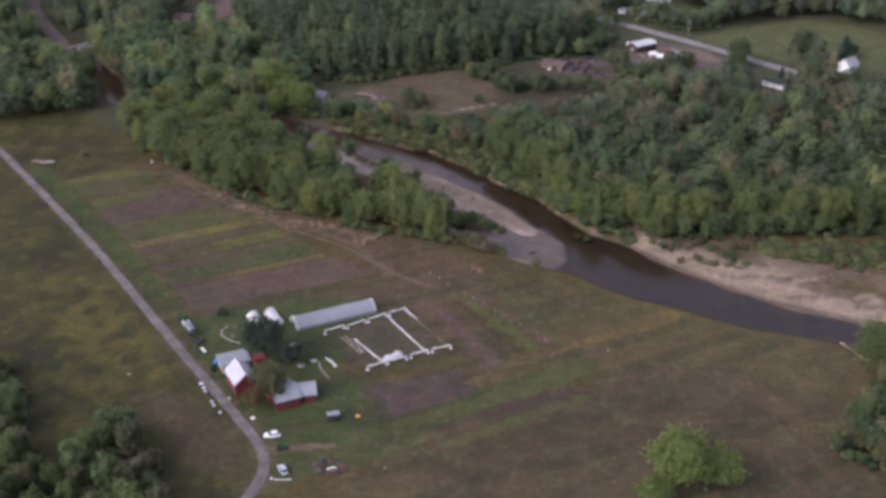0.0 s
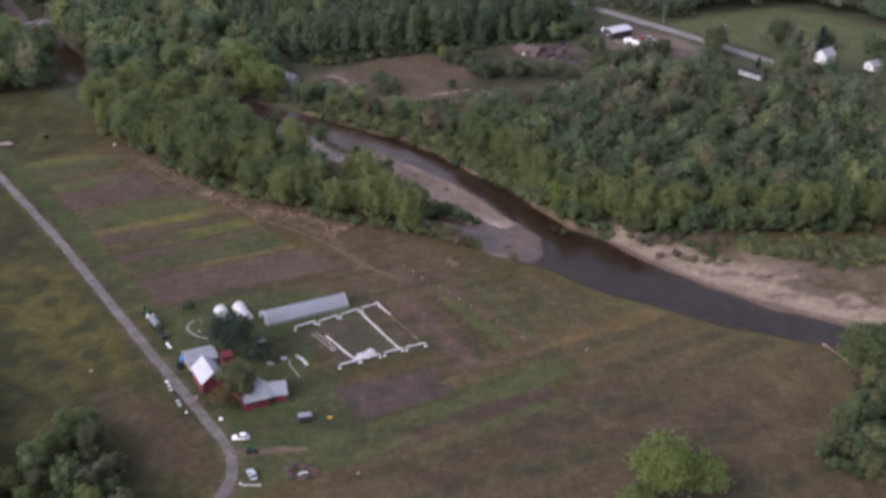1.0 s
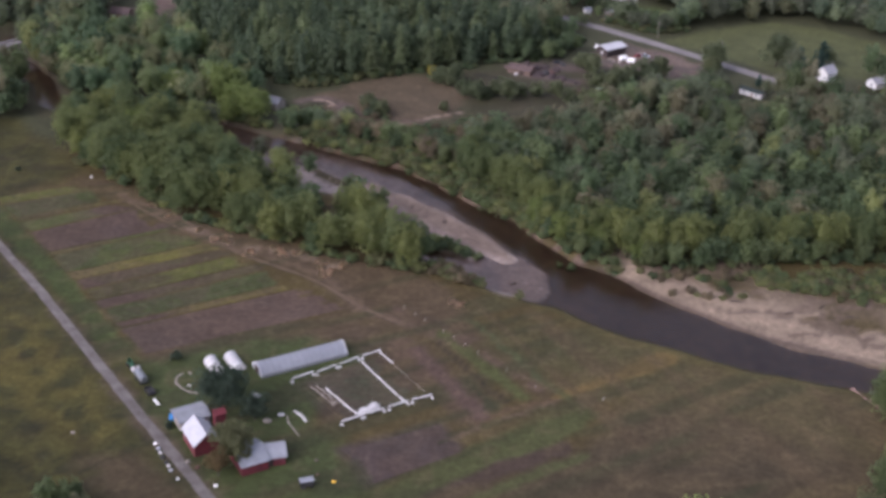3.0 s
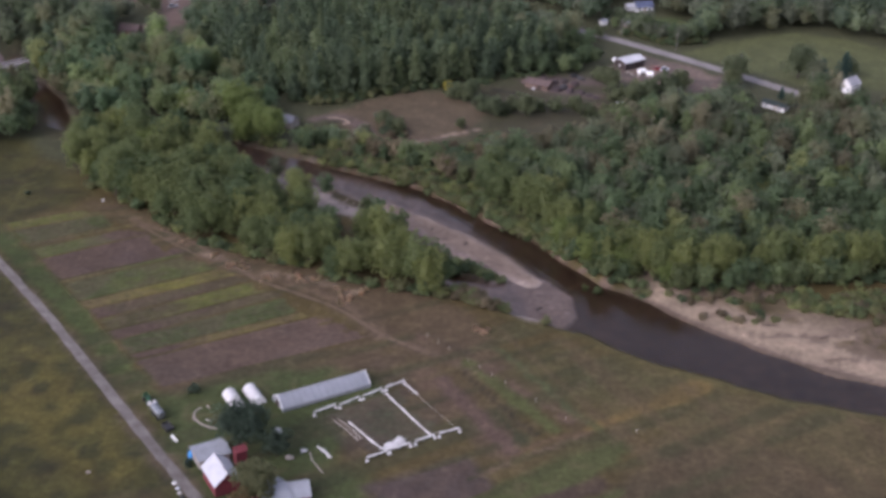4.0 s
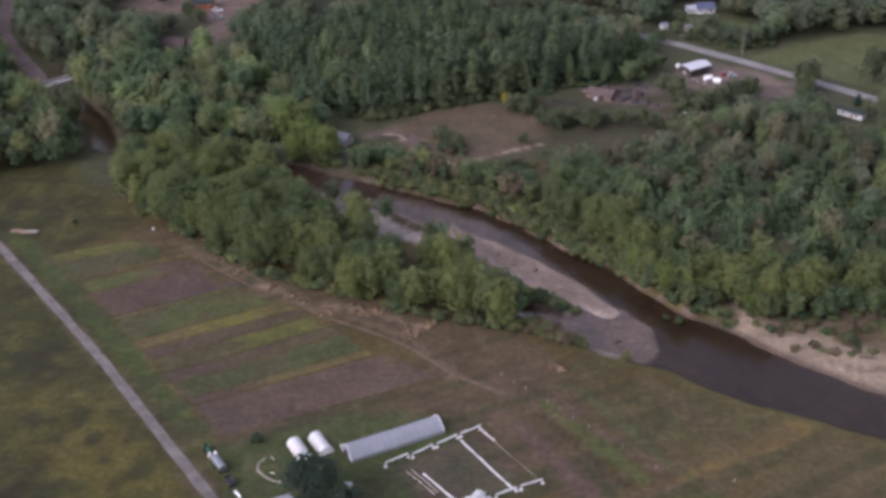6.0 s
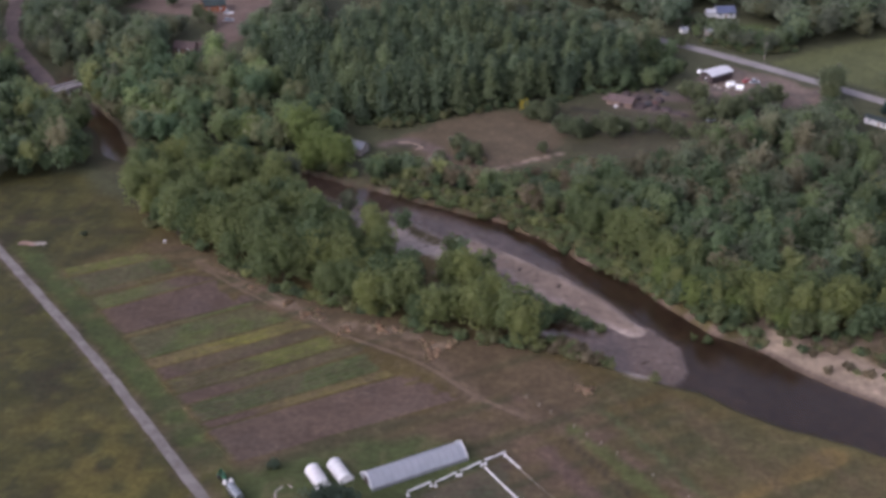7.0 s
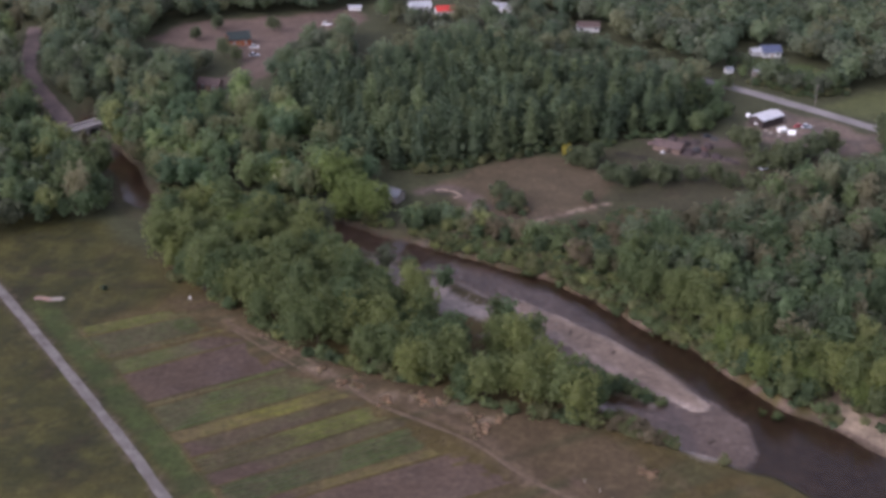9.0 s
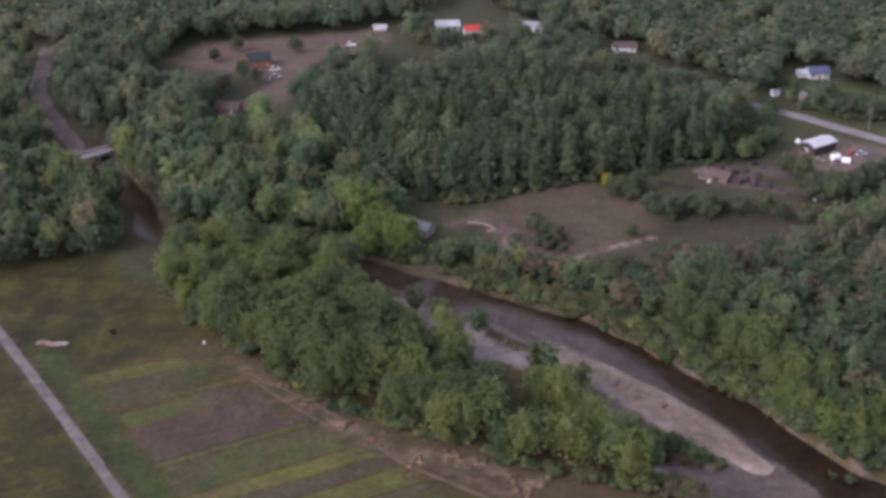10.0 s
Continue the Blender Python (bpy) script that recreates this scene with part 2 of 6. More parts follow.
def ground_tone(x, y):
    wx, wy = x + (vnoise(x, y, 7, 21) - 0.5) * 5, y + (vnoise(x, y, 7, 22) - 0.5) * 5
    lx, ly = x + (vnoise(x, y, 3, 31) - 0.5) * 1.6, y + (vnoise(x, y, 3, 32) - 0.5) * 1.6
    c = np.ones((*x.shape, 3)) * GRASS

    def lay(colour, mask, amount=1.0):
        nonlocal c
        c = c + (np.array(colour) - c) * (np.clip(mask, 0, 1) * amount)[..., None]

    def area(poly, soft=3.5, wavy=True):
        return smooth(soft, -soft, inside(wx if wavy else lx, wy if wavy else ly, poly))

    def line(pts, soft=1.5):
        return smooth(soft, -0.5, along(lx, ly, pts))

    big, mid = vnoise(x, y, 23, 41), vnoise(x, y, 6, 42)
    lay(FLOOR, smooth(470, 500, y))
    west = [(-300, 520), (-166, 515), (-138, 480), (-128, 466), (-150, 440), (-60, 288), (-40, 225), (-330, 225), (-330, 480)]
    lay(OLIVE, area(west, 4))
    lay((0.0336, 0.0288, 0.0144), area(west, 4) * smooth(0.55, 0.75, mid) * smooth(0.4, 0.6, big))
    lay((0.067, 0.059, 0.02), area(west, 4) * smooth(0.55, 0.8, vnoise(x, y, 17, 43)), 0.6)
    lay((0.033, 0.034, 0.016), area(west, 4) * smooth(0.5, 0.75, vnoise(x, y, 2.4, 44)), 0.5)
    lay((0.067, 0.0625, 0.019), area(west, 4) * smooth(0.5, 0.8, vnoise(x, y, 4.5, 49)), 0.7)
    lay((0.03, 0.03, 0.0145), area(west, 4) * smooth(0.58, 0.72, vnoise(x, y, 1.7, 62)) * smooth(0.35, 0.6, vnoise(x, y, 15, 63)), 0.7)
    lay((0.088, 0.074, 0.02), smooth(10, -4, along(wx, wy, [(-128, 352, 9), (-104, 322, 10), (-92, 306, 6)])) * smooth(0.3, 0.6, vnoise(x, y, 5, 67)), 0.75)
    lay(BROWN, area(WEST_BROWN, 4))
    lay((0.026, 0.024, 0.013), line([(-117, 297, 0.3), (-104.7, 288.7, 0.4)], 1.2) + line([(-89, 285, 0.3), (-83.9, 290.5, 0.4), (-79, 293.6, 0.3)], 1.0), 0.7)
    lay((0.0624, 0.048, 0.0264), area(EAST_FIELD, 5))
    lay(BROWN, area(EAST_FIELD, 5) * smooth(0.35, 0.7, big), 0.9)
    lay((0.0464, 0.0368, 0.0216), area(EAST_FIELD, 3) * smooth(0.5, 0.75, vnoise(x, y * 2, 11, 45)), 0.6)
    lay((0.086, 0.073, 0.03), smooth(26, 4, along(wx, wy, [(60, 344, 5), (126, 318, 5)])), 0.5)
    lay(LUSH, area(YARD, 4), 0.85)
    lay((0.052, 0.052, 0.0232), smooth(12, 2, along(wx, wy, [(30, 350, 8), (70, 338, 4)])), 0.5)
    lay((0.068, 0.0496, 0.032), smooth(4, -2, along(wx, wy, [(-14, 352, 8), (6, 330, 6), (14, 314, 4)])), 0.8)
    lay((0.075, 0.053, 0.037), area([(-85, 342), (-50, 358), (-18, 369), (-20, 352), (-52, 350), (-80, 337)], 3), 0.6)
    lay((0.082, 0.056, 0.036), smooth(3, -2, along(lx, ly, [(-8, 349, 4), (6, 330, 4.5), (14, 314, 3)])) * smooth(0.25, 0.6, mid), 0.85)
    lay(SOIL_DARK, area(FRAME_PLOT, 2), 0.55)
    lay(SOIL_DARK, area(TILLED, 2, False))
    lay((0.056, 0.065, 0.024), line(GREEN_LANE, 3.0), 0.85)
    lay((0.06, 0.068, 0.025), line([(2, 272, 1.2), (24, 286, 1.4), (42, 297, 1)], 1.4), 0.8)
    lay((0.0528, 0.0376, 0.0272), line(BROWN_BAND))
    lay((0.075, 0.054, 0.032), smooth(7, 0, along(wx, wy, TRACK)) * smooth(60, 20, x), 0.6)
    lay((0.078, 0.055, 0.036), area([(-124, 455), (-84, 419), (-48, 398), (-34, 388), (-22, 368), (-4, 358), (18, 350), (12, 378), (-2, 397), (-40, 411), (-82, 431), (-120, 464)], 4), 0.65)
    lay((0.122, 0.088, 0.06), line(TRACK, 0.9) * smooth(0.2, 0.5, mid), 0.7)
    lay((0.15, 0.112, 0.078), line(BANK_PATCHES, 0.8) * smooth(0.5, 0.62, vnoise(x, y, 2.4, 46)))
    lay((0.13, 0.09, 0.03), line(LANE_EAST, 2.2), 0.85)
    lay((0.05, 0.067, 0.028), line(LANE_NORTH, 1.2), 0.7)
    lay((0.1, 0.08, 0.03), line([(34, 318, 0.8), (20, 312, 0.8), (8, 303, 0.8)], 1.0), 0.6)
    lay((0.09, 0.06, 0.036), line([(36, 322, 0.6), (22, 316, 0.7), (12, 308, 0.6)], 0.8), 0.8)
    lay((0.12, 0.085, 0.055), line([(-47, 267, 1.2), (-42, 268.4, 1.6), (-36, 269.2, 0.8)], 1.2), 0.8)
    lay((0.085, 0.06, 0.042), line([(-16, 366, 1), (20, 350, 1)], 1.5) * smooth(0.4, 0.6, mid), 0.6)
    lane = along(lx, ly, [(*p, 1.3) for p in ROAD])
    lay((0.044, 0.06, 0.019), smooth(10.5, 8.5, lane) * smooth(2, 3.5, lane) * smooth(330, 345, y) * smooth(460, 445, y) * smooth(-2, 2, x * 0.82 + y * 0.57 - 112), 0.85)
    lay((0.095, 0.072, 0.05), smooth(1.6, 0.2, lane) * smooth(0.25, 0.55, vnoise(x, y, 4, 59)), 0.8)
    lay((0.085, 0.064, 0.044), smooth(3.2, 0.5, lane) * smooth(345, 325, y) * smooth(0.3, 0.6, vnoise(x, y, 3, 60)), 0.7)
    # mowing and tillage streaks along and across the holding
    u, v = x * 0.883 + y * 0.469, y * 0.883 - x * 0.469
    farm = area(FARM_SIDE, 6)
    lay((0.08, 0.0624, 0.0288), farm * smooth(0.55, 0.8, vnoise(u, v * 9, 34, 51)) * smooth(0.3, 0.6, big), 0.55)
    lay((0.0376, 0.04, 0.0184), farm * smooth(0.58, 0.8, vnoise(u, v * 11, 40, 52)), 0.6)
    lay((0.08, 0.0576, 0.032), farm * smooth(0.62, 0.85, vnoise(u * 10, v, 36, 53)) * smooth(-15, 30, x), 0.5)
    lay((0.096, 0.072, 0.04), farm * smooth(0.68, 0.85, vnoise(x, y, 2.6, 54)), 0.35)
    lay((0.085, 0.057, 0.044), line([(-2, 346, 1.8), (6, 331, 2.2), (15, 314, 1.8)], 1.5), 0.9)
    lay((0.062, 0.07, 0.024), line([(6, 356, 1.2), (18, 338, 1.8), (28, 323, 1.4)], 1.5), 0.9)
    lay((0.032, 0.027, 0.018), line([(5, 350.5, 0.4), (14, 334, 0.5), (23, 320, 0.4)], 0.8), 0.9)
    lay((0.04, 0.042, 0.021), line([(13, 330, 1.2), (19, 318, 1.6)], 1.5) * smooth(0.4, 0.6, vnoise(x, y, 2, 64)), 0.9)
    lay((0.088, 0.06, 0.042), line([(-8, 371, 0.8), (14, 349, 1.4), (33, 326, 1.0)], 1.4) * smooth(0.35, 0.6, vnoise(x, y, 4, 65)), 0.9)
    lay((0.052, 0.04, 0.026), line([(-4, 371, 0.6), (8, 359, 0.6)], 1.2), 0.7)
    lay((0.1, 0.07, 0.046), line([(38, 322, 0.4), (24, 314, 0.5), (6, 303, 0.4)], 0.9) * smooth(0.3, 0.55, vnoise(x, y, 4, 66)), 0.9)
    d = along(x, y, RIVER)
    lay((0.072, 0.0624, 0.024), smooth(7, 1, d) * smooth(425, 415, y) * smooth(5, 15, x), 0.7)
    shelf = smooth(48, 40, d + big * 10) * smooth(60, 68, x) * smooth(-3, 3, (y - 352) - (120 - x) * 0.33)
    lay(SAND, shelf * smooth(0.8, 0.5, vnoise(x, y, 8, 47) * smooth(4, 24, d) + 0.2))
    lay((0.1, 0.077, 0.05), shelf * smooth(22, 34, d + big * 8), 0.7)
    lay((0.12, 0.09, 0.066), shelf * smooth(0.56, 0.66, vnoise(x * 0.7 - y * 0.3, y * 1.6, 5, 58) * 0.7 + vnoise(x, y, 1.8, 61) * 0.3) * smooth(2, 10, d), 0.8)
    lay((0.19, 0.142, 0.108), shelf * smooth(5, 1, d + (mid - 0.5) * 4), 0.6)
    for poly, colour in ((PASTURE, (0.086, 0.066, 0.041)), (MEADOW_EAST, (0.052, 0.048, 0.028)), (LOT, (0.14, 0.104, 0.084)), (HAYFIELD, (0.075, 0.082, 0.034)), (CLEARING, (0.12, 0.085, 0.068))):
        lay(colour, area(poly, 3))
    lay((0.06, 0.078, 0.03), smooth(3, -2, along(wx, wy, [(116, 706, 9), (138, 698, 8)])))
    lay((0.05, 0.05, 0.024), smooth(14, 4, inside(wx, wy, PASTURE)) * smooth(2, 6, inside(wx, wy, PASTURE)), 0.8)
    lay((0.105, 0.078, 0.07), area([(44, 600), (54, 606), (76, 612), (86, 600), (80, 577), (64, 581), (50, 586)], 3) * smooth(0.2, 0.5, mid), 0.85)
    lay((0.08, 0.056, 0.036), area([(46, 545), (76, 560), (108, 586), (96, 592), (66, 572), (44, 556)], 3) * smooth(0.35, 0.6, mid), 0.8)
    lay((0.085, 0.07, 0.06), area(LOT, 3) * smooth(0.5, 0.7, vnoise(x, y, 5, 57)), 0.8)
    lay((0.24, 0.18, 0.14), line(SAND_PATH, 0.8))
    lay((0.03, 0.028, 0.02), line([(31, 586, 1.5), (37, 584, 2), (43, 581.5, 1.5)], 1))
    lay((0.04, 0.038, 0.022), smooth(3, -1, along(lx, ly, [(28, 543, 2), (50, 551, 3), (80, 560, 3)])), 0.8)
    lay((0.115, 0.085, 0.075), line([(-50, 545, 1.5), (-40, 549, 2.5), (-31, 541, 2.5), (-26, 532, 1.5)], 3.0), 0.8)
    lay((0.035, 0.032, 0.022), line([(-47, 544, 0.6), (-40, 543.5, 1.0), (-34, 546, 0.6)], 1.5), 0.7)
    lay((0.22, 0.16, 0.13), line([(-30.8, 533, 1.0), (-30.4, 521, 1.6)], 1.5), 0.9)
    lay((0.085, 0.06, 0.042), line([(-28, 524, 3), (-14, 525, 3), (2, 527, 2)], 3), 0.6)
    lay((0.06, 0.05, 0.028), smooth(12, 4, d) * smooth(-2, 0, d) * smooth(430, 442, y), 0.6)
    lay((0.14, 0.1, 0.078), smooth(3.5, 0.5, d + (mid - 0.5) * 3) * smooth(390, 400, y) * smooth(-16, -8, x) * smooth(0.5, 0.65, vnoise(x, y, 4, 48)), 0.8)
    z = height(x, y)
    bed = smooth(-1.6, -2.05, z) * smooth(4, 2, d)
    lay((0.07, 0.052, 0.04), smooth(-1.1, -1.7, z) * smooth(4, 2, d), 0.7)
    lay((0.095, 0.062, 0.038), bed)
    lay((0.235, 0.185, 0.16), smooth(3, -4, along(wx, wy, SHOAL)) * smooth(4, 2, d) * smooth(-2.8, -2.1, z) * smooth(-75, -20, x + (mid - 0.5) * 30), 0.95)
    lay((0.13, 0.098, 0.08), smooth(3, -3, along(wx, wy, SHOAL)) * smooth(-145, -100, x) * smooth(4, 2, d) * smooth(-20, -75, x), 0.8)
    lay((0.27, 0.225, 0.205), smooth(4, -1, along(wx, wy, LAGOON)) * smooth(4, 2, d) * smooth(-2.8, -2.1, z))
    lay((0.35, 0.28, 0.235), smooth(2, -1, along(wx, wy, BAR_TAIL)) * smooth(18, 32, x) * smooth(0, -2, d) * smooth(-2.8, -2.1, z))
    lay((0.178, 0.134, 0.105), smooth(2.5, -2, along(lx, ly, SAND_BAR)) * smooth(-2.2, -1.7, z))
    lay((0.07, 0.06, 0.035), line(LAGOON_LIP), 0.9)
    lay((0.12, 0.095, 0.085), line(RIFFLE, 2.5), 0.9)
    lay((0.24, 0.2, 0.18), smooth(4, 0, along(wx, wy, [(-72, 490, 3), (-50, 470, 5), (-30, 450, 6), (-10, 432, 4), (2, 418, 3)])) * smooth(0.3, 0.5, mid))
    c = c * (1 - 0.07 * area(west, 4))[..., None]
    return np.clip(c * 0.94, 0.01, 0.8)


# ---- mesh helpers ----
def mesh_of(name, verts, faces, mats, tone=None, index=None, smooth_faces=False):
    me = bpy.data.meshes.new(name)
    me.from_pydata(np.asarray(verts).tolist(), [], faces if isinstance(faces, list) else faces.tolist())
    for m in mats:
        me.materials.append(m)
    if index is not None:
        me.polygons.foreach_set("material_index", np.asarray(index, np.int32))
    if tone is not None:
        a = me.color_attributes.new("tone", "FLOAT_COLOR", "POINT")
        a.data.foreach_set("color", np.c_[np.asarray(tone), np.ones(len(tone))].astype(np.float32).ravel())
    if smooth_faces:
        me.polygons.foreach_set("use_smooth", np.ones(len(me.polygons), bool))
    me.update()
    return me


def grid_faces(nx, ny):
    i = np.arange(nx * ny).reshape(ny, nx)
    return np.stack([i[:-1, :-1], i[:-1, 1:], i[1:, 1:], i[1:, :-1]], -1).reshape(-1, 4)


def setting(name, me, label, category):
    return tagged(new(name, me), label, category, kind="structure")


# ---- the ground, one sheet to the horizon ----
def steps(*runs):
    return np.unique(np.concatenate([np.arange(a, b, s) for a, b, s in runs]).round(3))


gx = steps((-5000, -800, 600), (-800, -320, 40), (-320, -190, 4), (-190, 180, 1.5), (180, 340, 4), (340, 800, 40), (800, 5001, 600))
gy = steps((-5000, -200, 600), (-200, 200, 40), (200, 232, 4), (232, 480, 1.5), (480, 820, 2.6), (820, 1000, 12), (1000, 1600, 60), (1600, 5001, 600))
GX, GY = np.meshgrid(gx, gy)
setting("ground", mesh_of("ground", np.stack([GX, GY, height(GX, GY)], -1).reshape(-1, 3), grid_faces(len(gx), len(gy)), [GROUND], ground_tone(GX, GY).reshape(-1, 3), smooth_faces=True),
        "flat valley floor of meadow, tilled soil, sand and woodland floor", "ground")


def ribbon(line, lift, wave=0.25, step=2.0, widths=None, half=2.0, seed=5):
    """A strip laid along a polyline on the ground, with uneven edges."""
    pts = np.array([p[:2] for p in line], float)
    seg = np.r_[0, np.cumsum(np.hypot(*np.diff(pts, axis=0).T))]
    s = np.arange(0, seg[-1], step)
    # corners rounded by a running mean
    px, py = np.interp(s, seg, pts[:, 0]), np.interp(s, seg, pts[:, 1])
    k = np.ones(9) / 9
    px, py = (np.convolve(np.pad(v, 4, "reflect", reflect_type="odd"), k, "valid") for v in (px, py))
    tx, ty = np.gradient(px), np.gradient(py)
    ln = np.hypot(tx, ty)
    nx_, ny_ = -ty / ln, tx / ln
    rows = []
    for u in np.linspace(-1, 1, 7):
        w = half * u * (1 + wave * (vnoise(s, s * 0 + u * 9, 5, seed) - 0.5))
        x, y = px + nx_ * w, py + ny_ * w
        rows.append(np.stack([x, y, height(x, y) + lift + 0.05 * (1 - u * u)], -1))
    return np.concatenate(rows), grid_faces(len(s), 7)


def water_sheet():
    v = []
    pts = np.array(RIVER)
    seg = np.r_[0, np.cumsum(np.hypot(*np.diff(pts[:, :2], axis=0).T))]
    s = np.arange(0, seg[-1], 4.0)
    px, py, w = (np.interp(s, seg, pts[:, i]) for i in range(3))
    k = np.ones(5) / 5
    px, py = (np.convolve(np.pad(a, 2, "reflect", reflect_type="odd"), k, "valid") for a in (px, py))
    tx, ty = np.gradient(px), np.gradient(py)
    ln = np.hypot(tx, ty)
    for u in (-1, -0.5, 0, 0.5, 1):
        v.append(np.stack([px - ty / ln * (w + 6) * u, py + tx / ln * (w + 6) * u, px * 0 - 1.8], -1))
    return mesh_of("river", np.concatenate(v), grid_faces(len(s), 5), [WATER])


tagged(new("water", water_sheet()), "shallow brown river winding past sand and gravel bars", "river", kind="structure")
setting("road_farm", mesh_of("road_farm", *ribbon(ROAD, 0.06, half=1.5, wave=0.25), [GRAVEL]), "pale grey gravel lane past the farmyard", "road")
setting("road_main", mesh_of("road_main", *ribbon(MAIN_ROAD, 0.1, wave=0.05, half=3.6), [ASPHALT]), "faded grey two-lane paved road", "road")
setting("road_bridge", mesh_of("road_bridge", *ribbon(BRIDGE_ROAD, 0.1, wave=0.35, half=3.8), [ROAD_DIRT]), "pinkish dirt road curving down to the bridge", "road")

FIELD_PATH = [(-109.1, 445.8), (-98.2, 437.6), (-86.9, 430), (-78.3, 421.6), (-70.1, 413.6), (-64.5, 406.1), (-58, 401), (-51.4, 397.4), (-43.4, 392.6), (-35.6, 387.3), (-28.8, 380.7), (-22.3, 373), (-13.8, 365.6), (-5, 360)]
DRIVEWAY = [(-50.5, 266.3), (-45, 268.2), (-40, 269), (-35, 269.4), (-28, 270.2)]
WHEEL_RUT = [(-106, 441), (-100.5, 435.7), (-92.5, 427.8), (-85, 421.4), (-81, 418)]
for line, half, told in ((FIELD_PATH, 0.6, "narrow tan footpath worn along the field edge"), (WHEEL_RUT, 0.55, "short pale wheel rut at the end of the beds"), (DRIVEWAY, 1.1, "bare dirt drive leading off the lane")):
    setting("path_field", mesh_of("path_field", *ribbon(line, 0.05, wave=0.9, half=half, step=1.0), [TRACK_DIRT]), told, "path")


# ---- trees ----
def ball(rings=5, segs=8):
    v = [(0, 0, 1)]
    for i in range(1, rings):
        a = math.pi * i / rings
        v += [(math.sin(a) * math.cos(t), math.sin(a) * math.sin(t), math.cos(a)) for t in np.arange(segs) * 2 * math.pi / segs]
    v.append((0, 0, -1))
    f = [(0, 1 + i, 1 + (i + 1) % segs) for i in range(segs)]
    for r in range(rings - 2):
        for i in range(segs):
            a, b = 1 + r * segs + i, 1 + r * segs + (i + 1) % segs
            f.append((a, a + segs, b + segs, b))
    last = len(v) - 1
    f += [(last, last - segs + (i + 1) % segs, last - segs + i) for i in range(segs)]
    return np.array(v), f


def leaf_quads(rng, centres, outward, size, lean=0.55):
    """Bent four-sided leaf clumps, facing roughly outward."""
    n = len(centres)
    nrm = outward + rng.normal(0, lean, (n, 3))
    nrm /= np.linalg.norm(nrm, axis=1, keepdims=True)
    side = np.cross(nrm, rng.normal(0, 1, (n, 3)))
    side /= np.linalg.norm(side, axis=1, keepdims=True)
    up = np.cross(nrm, side)
    s = size * rng.uniform(0.65, 1.35, (n, 1))
    corners = [centres + s * (side * a + up * b) + nrm * s * c for a, b, c in
               ((-0.55, -0.2, 0), (0.1, -0.6, 0.12), (0.6, 0.15, 0), (-0.05, 0.6, 0.12))]
    v = np.stack(corners, 1).reshape(-1, 3)
    f = np.arange(4 * n).reshape(-1, 4)
    return v, f


def broad_crown(seed, tall, wide, lobes, leaves, size, low=0.1):
    """A crown of bough masses, each a loose shell of leaf clumps, uneven in outline, over a small inner mass."""
    rng = np.random.default_rng(seed)
    bv, bf = ball(6, 8)
    mid_z, half = tall * (1 + low) / 2, tall * (1 - low) / 2
    env = np.array([wide / 2, wide / 2, half])
    core = bv * env * 0.6 * rng.uniform(0.8, 1.15, (len(bv), 1)) + (0, 0, mid_z * 0.94)
    vs, fs, base = [core], [tuple(f) for f in bf], len(core)
    k = np.arange(lobes) + 0.5
    up = 0.95 - (1.5 if low > 0.035 else 1.86) * k / lobes
    turn = k * 2.39996 + rng.uniform(-0.5, 0.5, lobes)
    flat = np.where(up < 0, (1 - up * up) ** 0.25, np.sqrt(1 - up * up))
    dirs = np.stack([flat * np.cos(turn), flat * np.sin(turn), up], -1)
    n = leaves // lobes
    for d in dirs:
        c = d * env * rng.uniform(0.42, 0.86) + (0, 0, mid_z)
        r = wide * rng.uniform(0.12, 0.23)
        q = rng.normal(0, 1, (n, 3)) + d * 0.7 + (0, 0, 0.35)
        q /= np.linalg.norm(q, axis=1, keepdims=True)
        p = c + q * (r, r, r * 0.9) * np.clip(rng.normal(0.95, 0.28, (n, 1)), 0.3, 1.75)
        lv, lf = leaf_quads(rng, p, q * 0.35 + d * 0.35 + (0, 0, 0.5), size, 0.6)
        vs.append(lv)
        fs += (lf + base).tolist()
        base += len(lv)
    return np.concatenate(vs), fs


def pine_crown(seed, tall, wide, whorls, needles, size):
    """A white pine: plates of level boughs round a leader, broad below a ragged rounded top."""
    rng = np.random.default_rng(seed)
    cv = np.array([(math.cos(t) * wide * 0.26, math.sin(t) * wide * 0.26, tall * 0.25) for t in np.arange(6) * math.pi / 3] + [(0, 0, tall * 0.93)])
    vs, fs, base = [cv], [(i, (i + 1) % 6, 6) for i in range(6)], 7
    boughs = 6
    n = max(3, needles // (whorls * boughs))
    for w in range(whorls):
        u = (w + 0.5) / whorls
        z = tall * (0.07 + 0.92 * u)
        full = wide * 0.5 * (1 - u ** 1.9) ** 0.85 * min(1.0, 0.75 + u) + 0.5
        turn = rng.uniform(0, 6.28)
        for b in range(boughs):
            reach = full * rng.uniform(0.55, 1.2)
            a = turn + b * 2 * math.pi / boughs + rng.uniform(-0.35, 0.35)
            s = rng.uniform(0.2, 1.0, n)
            aa = a + rng.normal(0, 0.26, n)
            p = np.stack([np.cos(aa) * reach * s, np.sin(aa) * reach * s, z + s * reach * 0.06 + rng.normal(0, 0.3, n)], -1)
            d = np.stack([np.cos(a) * 0.4 + 0 * s, np.sin(a) * 0.4 + 0 * s, 0.8 + 0 * s], -1)
            lv, lf = leaf_quads(rng, p, d, size * (1.1 - 0.4 * u), 0.55)
            vs.append(lv)
            fs += (lf + base).tolist()
            base += len(lv)
    return np.concatenate(vs), fs


